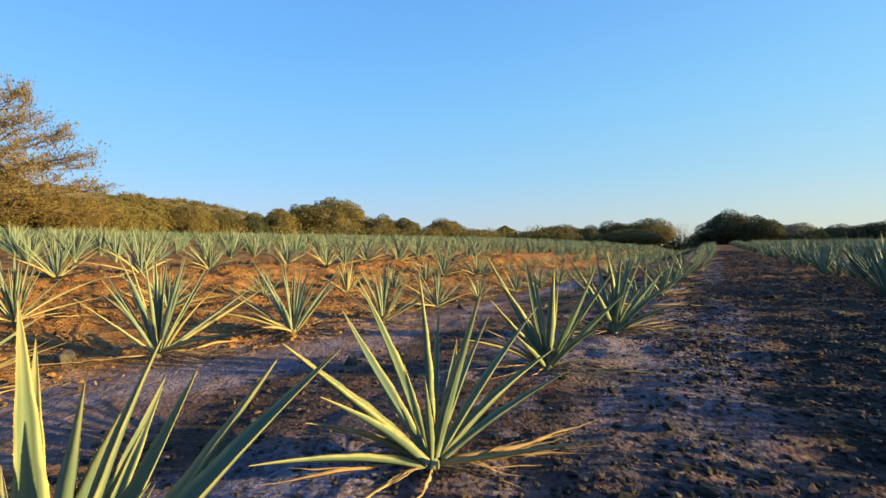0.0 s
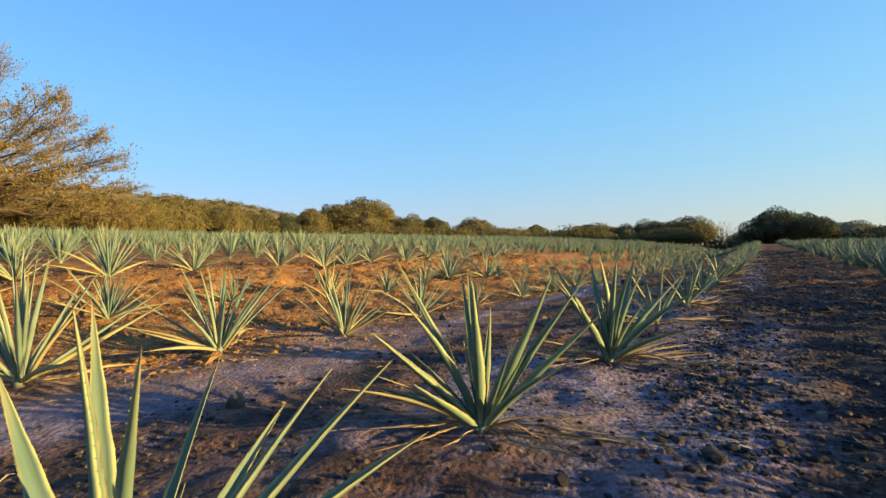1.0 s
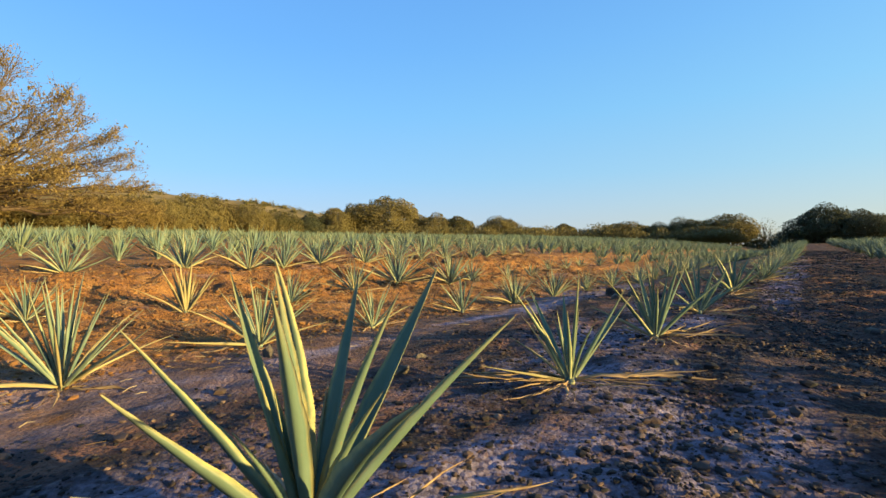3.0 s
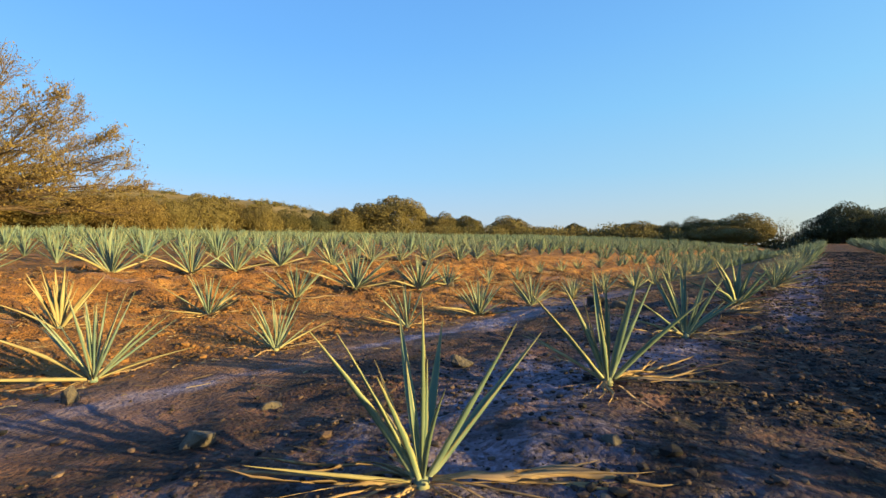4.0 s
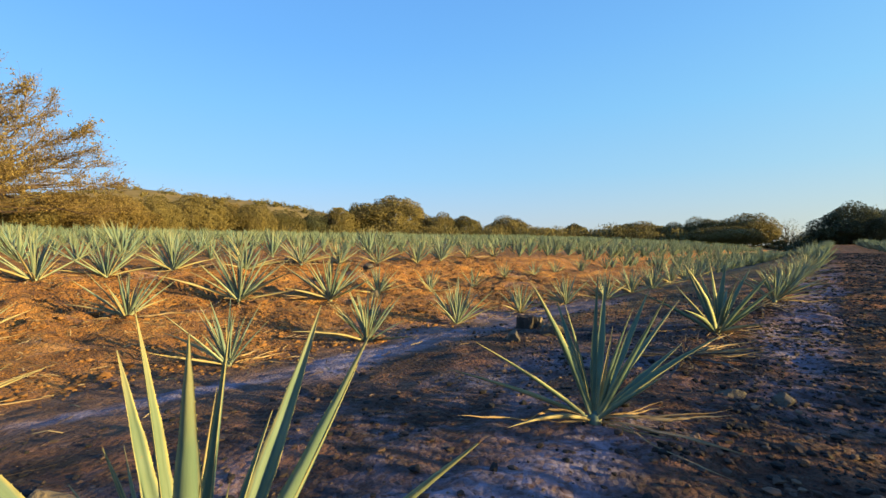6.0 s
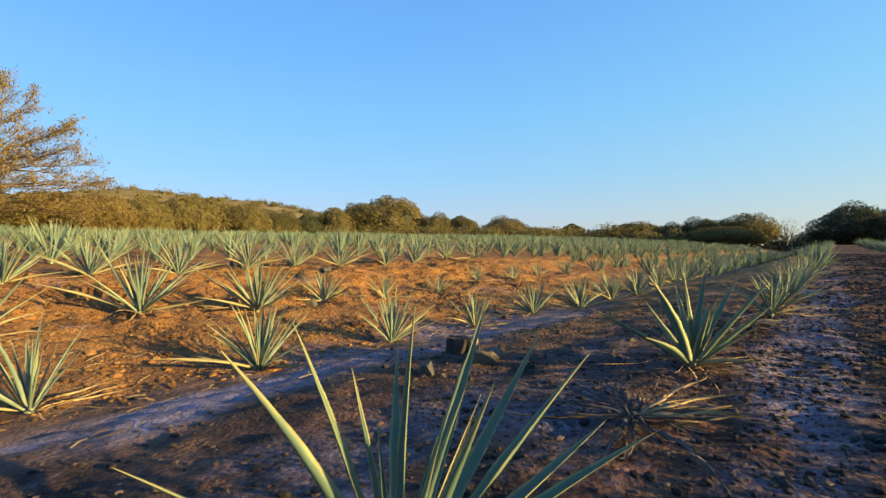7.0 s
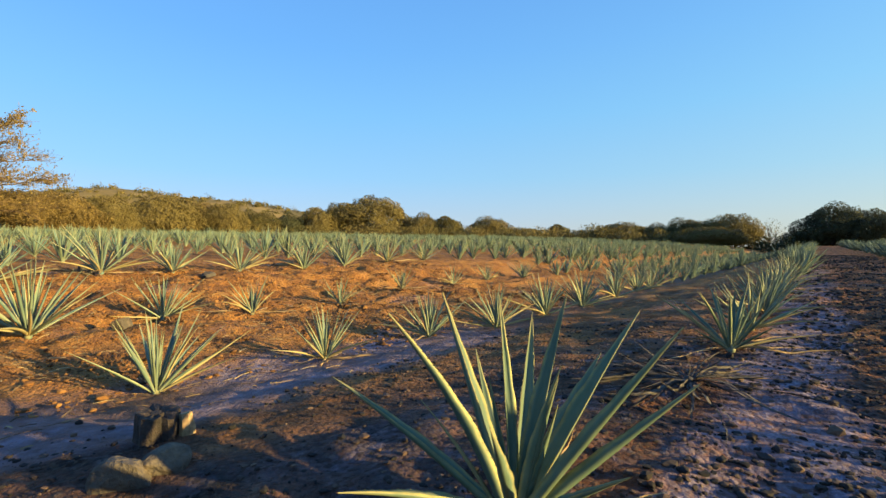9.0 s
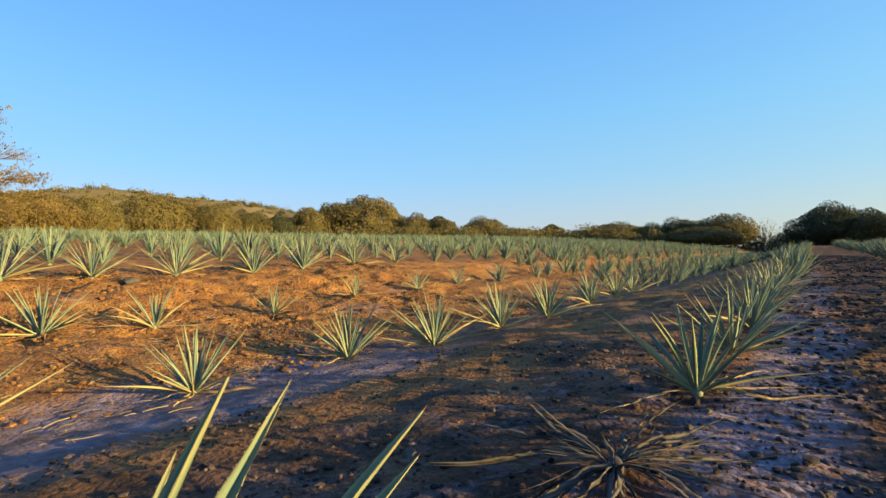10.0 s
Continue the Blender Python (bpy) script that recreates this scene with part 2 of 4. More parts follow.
def grey_leaf_material():
    k = Mat("withered_leaf", 0.85)
    s = k.noise(k.coord("Object", (4, 40, 40)), 1.0, 4)
    c = k.ramp(s, [(0.3, (0.023, 0.020, 0.020)), (0.55, (0.066, 0.057, 0.055)), (0.85, (0.234, 0.183, 0.117))])
    k.colour(k.mix(k.math("MULTIPLY", k.random(), 0.5), c, (0.078, 0.069, 0.066)))
    k.bump(s, 0.4, 0.006)
    return k.m


def plain_noise_material(name, stops, scale, rough=0.9, bump=0.5, dist=0.02, island=0.0):
    k = Mat(name, rough)
    v = k.position()
    n = k.noise(v, scale, 5, 0.6)
    if island:
        n = k.math("ADD", k.math("MULTIPLY", n, 1 - island), k.math("MULTIPLY", k.island(), island))
    k.colour(k.ramp(n, stops))
    k.bump(k.noise(v, scale * 4, 4), bump, dist)
    return k.m


def foliage_material(name, dark, mid, light, through_amount=0.25):
    k = Mat(name, 0.7)
    n = k.math("ADD", k.math("MULTIPLY", k.island(), 0.3), k.math("MULTIPLY", k.noise(k.position(), 0.45, 4, 0.65), 0.7))
    c = k.ramp(n, [(0.2, dark), (0.5, mid), (0.8, light)])
    k.colour(c)
    k.translucent(c, through_amount)
    return k.m


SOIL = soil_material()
# yellow of the low sun mixed into the leaf colour, most for the nearest row
LEAF = leaf_material("agave_leaf", sun_tint=0.2)
LEAF_SUN_TINT = leaf_material("yellowing_agave_leaf", sun_tint=1.0)
LEAF_FAR = leaf_material("agave_leaf_joined", "island", sun_tint=0.4)
LEAF_YELLOW = yellow_leaf_material()
SPINE = plain_noise_material("spine", [(0.3, (0.05, 0.025, 0.015)), (0.7, (0.12, 0.06, 0.03))], 40, 0.6, 0.2, 0.002)
DRY = dry_leaf_material()
GREY = grey_leaf_material()
GRAVEL = plain_noise_material("gravel", [(0.3, (0.009, 0.008, 0.009)), (0.55, (0.028, 0.020, 0.019)), (0.78, (0.080, 0.050, 0.038)), (0.98, (0.23, 0.155, 0.105))], 9, 0.9, 0.5, 0.01, 0.7)
ROCK = plain_noise_material("rock", [(0.3, (0.036, 0.032, 0.030)), (0.55, (0.080, 0.066, 0.052)), (0.8, (0.176, 0.132, 0.088))], 7, 0.85, 0.8, 0.03)
BARK = plain_noise_material("bark", [(0.3, (0.030, 0.021, 0.015)), (0.7, (0.115, 0.078, 0.052))], 3, 0.9, 0.8, 0.05)
CHAR = plain_noise_material("burnt_wood", [(0.3, (0.016, 0.014, 0.013)), (0.6, (0.048, 0.036, 0.032)), (0.85, (0.176, 0.104, 0.064))], 10, 0.9, 0.8, 0.02)
ORANGE_LEAF = foliage_material("orange_leaf", (0.057, 0.042, 0.013), (0.147, 0.104, 0.030), (0.275, 0.198, 0.063))
BROWN_LEAF = foliage_material("brown_leaf", (0.076, 0.065, 0.022), (0.147, 0.118, 0.038), (0.223, 0.173, 0.057))
OLIVE_LEAF = foliage_material("olive_leaf", (0.050, 0.048, 0.016), (0.091, 0.080, 0.025), (0.146, 0.119, 0.034))
# dark olive leaves, darkened to carry the backlit look of the right-hand trees
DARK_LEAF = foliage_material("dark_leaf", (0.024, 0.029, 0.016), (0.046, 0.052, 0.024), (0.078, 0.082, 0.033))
PALE_LEAF = foliage_material("pale_leaf", (0.091, 0.091, 0.064), (0.164, 0.155, 0.101), (0.256, 0.228, 0.137))
HILL = plain_noise_material("dry_hillside", [(0.3, (0.056, 0.052, 0.020)), (0.5, (0.144, 0.104, 0.036)), (0.7, (0.224, 0.160, 0.060))], 0.05, 1.0, 0.6, 0.6)

# ---- ground ----
rng = np.random.default_rng(11)
TABLE = rng.random((256, 256))


def value_noise(x, y, cell):
    """Smooth lattice noise from 0 to 1."""
    x, y = np.asarray(x) / cell + 500.3, np.asarray(y) / cell + 700.7
    i, j = np.floor(x).astype(int), np.floor(y).astype(int)
    u, v = x - i, y - j
    u, v = u * u * (3 - 2 * u), v * v * (3 - 2 * v)
    a, b = TABLE[i % 256, j % 256], TABLE[(i + 1) % 256, j % 256]
    c, d = TABLE[i % 256, (j + 1) % 256], TABLE[(i + 1) % 256, (j + 1) % 256]
    return (a * (1 - u) + b * u) * (1 - v) + (c * (1 - u) + d * u) * v


ACROSS = [-90, -55, -36, -23, -14, -10, -8.7, -7.5, -6.7, -4.1, -2.4, -0.85, 0.6, 2.2, 3.6, 6, 14, 60]
LEVEL = [2.6, 2.0, 1.5, 0.95, .60, .47, .37, .11, .06, -.10, -.08, -.06, -.07, -.06, .05, .05, .10, .4]
CLIMB = [.015, .013, .014, .013, .010, .006, .004, .003, .002, .000, .010, .017, .017, .017, .017, .017, .017, .017]


def land(x, y):
    """The broad height of the ground."""
    along = np.clip(y, -40, 110)
    return np.interp(x, ACROSS, LEVEL) + np.interp(x, ACROSS, CLIMB) * along


def ground_height(x, y):
    """The ground with its clods, ruts and furrows."""
    x, y = np.asarray(x, float), np.asarray(y, float)
    near = np.clip(1.3 - np.hypot(x + 2, y - 9) / 40, 0, 1)
    rough = 0.4 + 1.1 * np.exp(-((x + 8.0) / 2.2) ** 4) + 0.3 * np.exp(-((x - 1.2) / 1.2) ** 2)
    rough = rough - 0.28 * np.exp(-((x + 3.2) / 0.8) ** 2)
    h = (value_noise(x, y, 1.1) - 0.5) * 0.06 + (value_noise(x, y, 0.42) - 0.5) * 0.10 * rough
    h = h + (value_noise(x, y, 0.17) - 0.5) * 0.085 * rough + (value_noise(x, y, 0.085) - 0.5) * 0.028
    return land(x, y) + h * near


def grid_lines(lo, hi, fine, step, growth=1.14):
    mid = list(np.arange(fine[0], fine[1] + step / 2, step))
    a, d = mid[0], step
    left = []
    while a > lo:
        d *= growth
        a -= d
        left.append(a)
    b, d = mid[-1], step
    right = []
    while b < hi:
        d *= growth
        b += d
        right.append(b)
    return np.array(left[::-1] + mid + right)


def mesh_object(name, verts, faces, material, parent=None, smooth=True):
    me = bpy.data.meshes.new(name)
    me.from_pydata([tuple(v) for v in verts], [], [tuple(f) for f in faces])
    me.materials.append(material)
    if smooth:
        me.polygons.foreach_set("use_smooth", [True] * len(me.polygons))
    me.update()
    ob = new(name, me)
    if parent:
        ob.parent = parent
    return ob


def make_ground():
    xs = grid_lines(-1500, 1500, (-9.5, 4.0), 0.07)
    ys = grid_lines(-1500, 1500, (-2.0, 21.0), 0.07)
    gx, gy = np.meshgrid(xs, ys)
    gz = ground_height(gx, gy)
    nx, ny = len(xs), len(ys)
    verts = np.stack([gx, gy, gz], -1).reshape(-1, 3)
    i = np.arange(nx * ny).reshape(ny, nx)
    quads = np.stack([i[:-1, :-1], i[:-1, 1:], i[1:, 1:], i[1:, :-1]], -1).reshape(-1, 4)
    me = bpy.data.meshes.new("ground")
    me.vertices.add(len(verts))
    me.vertices.foreach_set("co", verts.ravel())
    me.loops.add(quads.size)
    me.loops.foreach_set("vertex_index", quads.ravel().astype(np.int32))
    me.polygons.add(len(quads))
    me.polygons.foreach_set("loop_start", np.arange(0, quads.size, 4, dtype=np.int32))
    me.polygons.foreach_set("use_smooth", np.ones(len(quads), dtype=bool))
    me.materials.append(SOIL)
    me.update(calc_edges=True)
    me.validate()
    return tagged(new("ground", me), "red-brown dry tilled soil with pale crust patches", "ground", kind="structure")


make_ground()


def at_ground(x, y, sink=0.0):
    return Vector((x, y, float(ground_height(x, y)) - sink))


# ---- agave plants ----
def leaf_geometry(length, width, bend, channel, segs, ring="full", twist=0.0, teeth=0):
    """A leaf along +x whose hollow side faces +z: points, faces, and the number of the first horny face."""
    verts, faces = [], []
    across = [-1, -0.5, 0, 0.5, 1] if ring == "full" else [-1, 0, 1]
    under = [0.55, 0, -0.55] if ring == "full" else []
    n = len(across) + len(under)
    for s in range(segs):
        f = 0.982 * (s / (segs - 1)) ** 0.92
        if f < 0.42:
            w = 0.60 + 0.40 * math.sin(math.pi / 2 * f / 0.42)
        else:
            w = max(0.0, 1 - ((f - 0.42) / 0.58) ** 1.2)
        w = max(w, 0.035) * width / 2
        w *= 1 + 0.05 * math.sin(31 * f + 97 * width) + 0.03 * math.sin(67 * f + 13 * bend)
        x = length * f
        z0 = bend * length * f * f
        ct, st = math.cos(twist * f), math.sin(twist * f)
        th = width * (0.30 * (1 - f) ** 2 + 0.06)
        for u in across:
            y, z = u * w, channel * w * abs(u) ** 1.15
            verts.append((x, y * ct - z * st, z0 + y * st + z * ct))
        for u in under:
            y, z = u * w * 0.95, channel * w * abs(u) ** 1.15 * 0.7 - th * (1 - u * u * 0.6)
            verts.append((x, y * ct - z * st, z0 + y * st + z * ct))
    tip = len(verts)
    verts.append((length, 0, bend * length + 0.0))
    last = 0
    for s in range(segs - 1):
        a, b = s * n, (s + 1) * n
        m = n if ring == "full" else n - 1
        for k in range(m):
            faces.append((a + k, b + k, b + (k + 1) % n, a + (k + 1) % n))
    a = (segs - 1) * n
    horny = len(faces)
    for k in range(n if ring == "full" else n - 1):
        faces.append((a + k, tip, a + (k + 1) % n))
    if teeth:
        m = len(across) - 1
        for s in range(1, teeth):
            f = s / teeth * (segs - 2)
            s0, fr = int(f), f - int(f)
            for k, side in ((0, -1), (m, 1)):
                p = Vector(verts[s0 * n + k]).lerp(Vector(verts[(s0 + 1) * n + k]), fr)
                d = length * 0.0022
                i = len(verts)
                verts += [tuple(p + Vector((-d, 0, 0))), tuple(p + Vector((d, 0, 0.0))), tuple(p + Vector((d * 0.8, side * d * 0.9, d * 0.3)))]
                faces.append((i, i + 1, i + 2))
    return verts, faces, horny


def leaf_mesh(name, material, *args, **kw):
    verts, faces, horny = leaf_geometry(*args, **kw)
    me = bpy.data.meshes.new(name)
    me.from_pydata(verts, [], faces)
    me.materials.append(material)
    me.materials.append(SPINE)
    tip = args[4] * (8 if kw.get("ring", "full") == "full" else 3)
    me.polygons.foreach_set("use_smooth", [True] * len(faces))
    me.polygons.foreach_set("material_index", [0] * horny + [1 if len(f) == 3 and tip in f else 0 for f in faces[horny:]])
    if kw.get("ring", "full") == "full":
        rim = me.attributes.new("rim", "FLOAT", "POINT")
        count = args[4] * 8
        rim.data.foreach_set("value", [1.0 if i >= count or i % 8 in (0, 4) else 0.0 for i in range(len(verts))])
    me.update()
    return me


def strip_mesh(name, material, length, width, rise, droop, curl, seed, segs=12):
    """A dried, drooping and curling leaf along +x."""
    r = random.Random(seed)
    verts, faces = [], []
    side, z, roll = 0.0, 0.0, r.uniform(-0.4, 0.4)
    drift = [0.0, 0.0]
    for s in range(segs + 1):
        f = s / segs
        w = width / 2 * (0.75 + 0.35 * math.sin(math.pi * f)) * (1 - f ** 3 * 0.95)
        z = rise * length * math.sin(min(1, f * 2.2) * math.pi) * (1 - f * 0.6) - droop * length * f
        drift[0] += r.gauss(0, 0.012) * length
        drift[1] = abs(drift[1] + r.gauss(0, 0.004) * length)
        side = curl * length * f * f + 0.022 * math.sin(9 * f + seed) + drift[0]
        z += drift[1] * min(1, 3 * f)
        w *= r.uniform(0.75, 1.15)
        roll += r.uniform(-0.5, 0.5)
        c, sn = math.cos(roll), math.sin(roll)
        for u, dz in ((-1, 0.25), (0, 0), (1, 0.25), (0, -0.14)):
            y = u * w
            h = dz * w
            verts.append((length * f, side + y * c - h * sn, z + y * sn + h * c))
    for s in range(segs):
        a, b = s * 4, s * 4 + 4
        for k in range(4):
            faces.append((a + k, b + k, b + (k + 1) % 4, a + (k + 1) % 4))
    me = bpy.data.meshes.new(name)
    me.from_pydata(verts, [], faces)
    me.materials.append(material)
    me.polygons.foreach_set("use_smooth", [True] * len(faces))
    me.update()
    return me


BENDS = {}
LEAVES = []
for w, b, c, tw in ((0.070, 0.03, 0.85, 0.1), (0.060, -0.04, 1.0, -0.15), (0.074, 0.06, 0.75, 0.0),
                    (0.066, 0.0, 1.05, 0.2), (0.058, -0.07, 0.9, -0.1), (0.070, 0.09, 0.95, 0.1),
                    (0.062, -0.12, 1.15, 0.35), (0.052, 0.02, 1.3, -0.3)):
    LEAVES.append(leaf_mesh("leaf", LEAF, 1.0, w, b, c, 16, teeth=26, twist=tw))
    BENDS[LEAVES[-1].name] = math.degrees(math.atan(b))
# the same leaves with the sun's yellow in their colour, for the nearest row
SUN_TINT_LEAVES = []
for me in LEAVES:
    bend = BENDS[me.name]
    me = me.copy()
    me.materials[0] = LEAF_SUN_TINT
    BENDS[me.name] = bend
    SUN_TINT_LEAVES.append(me)
YELLOW_LEAVES = []
for me in LEAVES[:3]:
    me = me.copy()
    me.materials[0] = LEAF_YELLOW
    YELLOW_LEAVES.append(me)
# narrow straw-coloured leaves that have dried while still standing
TAN_LEAVES = []
for w, b, c, tw in ((0.036, -0.08, 1.5, 0.7), (0.030, 0.05, 1.7, -1.0), (0.042, -0.15, 1.3, 0.4)):
    TAN_LEAVES.append(leaf_mesh("drying_leaf", LEAF_YELLOW, 1.0, w, b, c, 12, teeth=14, twist=tw))
    BENDS[TAN_LEAVES[-1].name] = math.degrees(math.atan(b))
DRY_LEAVES = [strip_mesh("dead_leaf", DRY, 1.0, w, ri, dr, cu, sd)
              for sd, (w, ri, dr, cu) in enumerate(((0.045, 0.07, 0.02, 0.12), (0.055, 0.04, 0.03, -0.15), (0.036, 0.12, 0.04, 0.25),
                                                    (0.06, 0.06, 0.02, -0.05), (0.04, 0.02, 0.02, 0.3)))]
GREY_LEAVES = [strip_mesh("withered_leaf", GREY, 1.0, w, ri, dr, cu, sd + 20)
               for sd, (w, ri, dr, cu) in enumerate(((0.045, 0.06, 0.03, 0.15), (0.06, 0.04, 0.04, -0.2), (0.035, 0.10, 0.05, 0.35),
                                                     (0.05, 0.08, 0.04, -0.3)))]


def turned(az, el, roll=0.0):
    return Matrix.Rotation(radians(az), 4, "Z") @ Matrix.Rotation(radians(-el), 4, "Y") @ Matrix.Rotation(radians(roll), 4, "X")


def add_leaf(plant, mesh, name, az, el, length, up=0.02, out=0.03, roll=0.0, fat=1.0):
    ob = new(name, mesh)
    ob.parent = plant
    start = Vector((out * math.cos(radians(az)), out * math.sin(radians(az)), up))
    ob.matrix_local = Matrix.Translation(start) @ turned(az, el - BENDS.get(mesh.name, 0.0), roll) @ Matrix.Diagonal((length, length * fat, length * fat, 1))
    return ob


def heart_mesh():
    bm = bmesh.new()
    bmesh.ops.create_uvsphere(bm, u_segments=12, v_segments=8, radius=0.032)
    for v in bm.verts:
        v.co.z *= 1.3
    me = bpy.data.meshes.new("heart")
    bm.to_mesh(me)
    bm.free()
    me.materials.append(LEAF)
    me.polygons.foreach_set("use_smooth", [True] * len(me.polygons))
    return me


HEART = heart_mesh()


def agave(x, y, leaves, dead, seed, size=1.0, slim=1.0, label="", shapes=None, skirts=(), drying=4, reach=0.8):
    """A plant with its leaves given as (azimuth, elevation, length), and a number of dead ones at its foot."""
    r = random.Random(seed)
    plant = new("agave_plant")
    plant.location = at_ground(x, y, 0.015)
    core = new("heart", HEART)
    core.parent = plant
    core.location = (0, 0, 0.03)
    for az, el, ln in leaves:
        add_leaf(plant, r.choice(shapes or LEAVES), "leaf", az, el, ln * size, up=0.03 + 0.05 * el / 90, out=0.045 * math.cos(radians(el)) + 0.005,
                 roll=r.uniform(-22, 22), fat=slim * r.uniform(0.82, 1.12))
    for i in range(drying):
        low = i % 3 != 2
        add_leaf(plant, r.choice(TAN_LEAVES), "drying_leaf", r.uniform(0, 360), r.uniform(9, 32) if low else r.uniform(40, 70),
                 reach * (r.uniform(0.8, 1.12) if low else r.uniform(0.5, 0.8)), up=0.04, out=0.04, roll=r.uniform(-40, 40), fat=r.uniform(0.8, 1.2))
    for i in range(dead):
        add_leaf(plant, r.choice(DRY_LEAVES), "dead_leaf", r.uniform(0, 360), r.uniform(-3, 9), r.uniform(0.3, 0.78) * size, up=0.03, out=0.04, roll=r.uniform(-60, 60), fat=r.uniform(0.45, 0.8))
    for az, count, lo, hi in skirts:
        if count == 1:
            add_leaf(plant, DRY_LEAVES[3], "dead_leaf", az, 1, hi, up=0.05, out=0.04, roll=20, fat=0.8)
            continue
        for _ in range(count):
            add_leaf(plant, r.choice(DRY_LEAVES), "dead_leaf", az + r.gauss(0, 17), r.uniform(-1, 9), r.uniform(lo, hi), up=0.04, out=0.04, roll=r.uniform(-60, 60), fat=r.uniform(0.38, 0.7))
    return tagged(plant, label or "blue-green agave with stiff pointed leaves rooted in soil", "agave", "agave rows")


def rosette(r, count, length, spread=1.0):
    """Leaves of a plant, upright in the middle and leaning further outwards round it."""
    out = []
    az = r.uniform(0, 360)
    for i in range(count):
        f = i / (count - 1)
        az += 137.5 + r.uniform(-14, 14)
        el = 87 - 50 * spread * f + r.gauss(0, 7)
        ln = length * (0.74 + 0.28 * min(1, 0.2 + f * 1.1)) * r.uniform(0.76, 1.1)
        out.append((az % 360, max(8, min(88, el)), ln))
    return out


KINDS = []
for k in range(7):
    rr = random.Random(100 + k)
    n, ln, sp, dd = ((26, 0.80, 1.05, 7), (19, 0.62, 1.0, 8), (28, 0.84, 1.1, 7), (22, 0.72, 0.95, 7), (15, 0.58, 0.9, 9), (29, 0.88, 1.05, 6), (20, 0.68, 1.1, 8))[k]
    KINDS.append((n, ln, sp, dd))

PLACED = {
    "one": [(-1.03, -0.05), (-1.03, 1.62), (-1.04, 3.19), (-0.92, 5.0), (-0.9, 6.93), (-0.77, 8.46), (-0.74, 10.07), (-0.71, 13.06), (-0.51, 15.95), (-0.5, 17.3), (-0.48, 18.5), (-0.5, 19.8), (-0.46, 21.1), (-0.5, 22.5), (-0.45, 23.8)],
    "two": [(-4.3, 0.7), (-4.32, 2.17), (-4.15, 3.55), (-4.0, 5.0), (-4.1, 6.6), (-4.05, 8.1), (-4.0, 9.95), (-3.98, 11.53), (-3.95, 13.15), (-3.8, 14.6), (-3.68, 16.04), (-3.25, 16.89), (-3.2, 18.19), (-3.1, 19.36), (-3.2, 21.34), (-3.15, 22.6), (-3.2, 23.9)],
    "three": [(-6.62, 1.83), (-6.7, 3.5), (-6.8, 5.2), (-6.3, 6.75), (-6.37, 8.38), (-6.45, 9.8), (-6.86, 11.37), (-6.45, 12.76), (-6.83, 14.17), (-6.3, 15.15), (-6.47, 16.85), (-6.74, 18.66), (-7.0, 20.74), (-7.2, 22.54), (-7.0, 24.2)],
    "four": [(-9.74, 3.24), (-9.32, 4.38), (-10.1, 6.22), (-9.6, 8.0), (-9.5, 9.32), (-9.7, 10.3), (-9.79, 11.4), (-9.5, 12.72), (-9.62, 14.14), (-9.65, 15.29), (-9.74, 16.66), (-9.7, 18.24), (-10.0, 19.7), (-10.45, 21.74), (-10.3, 23.3)],
}
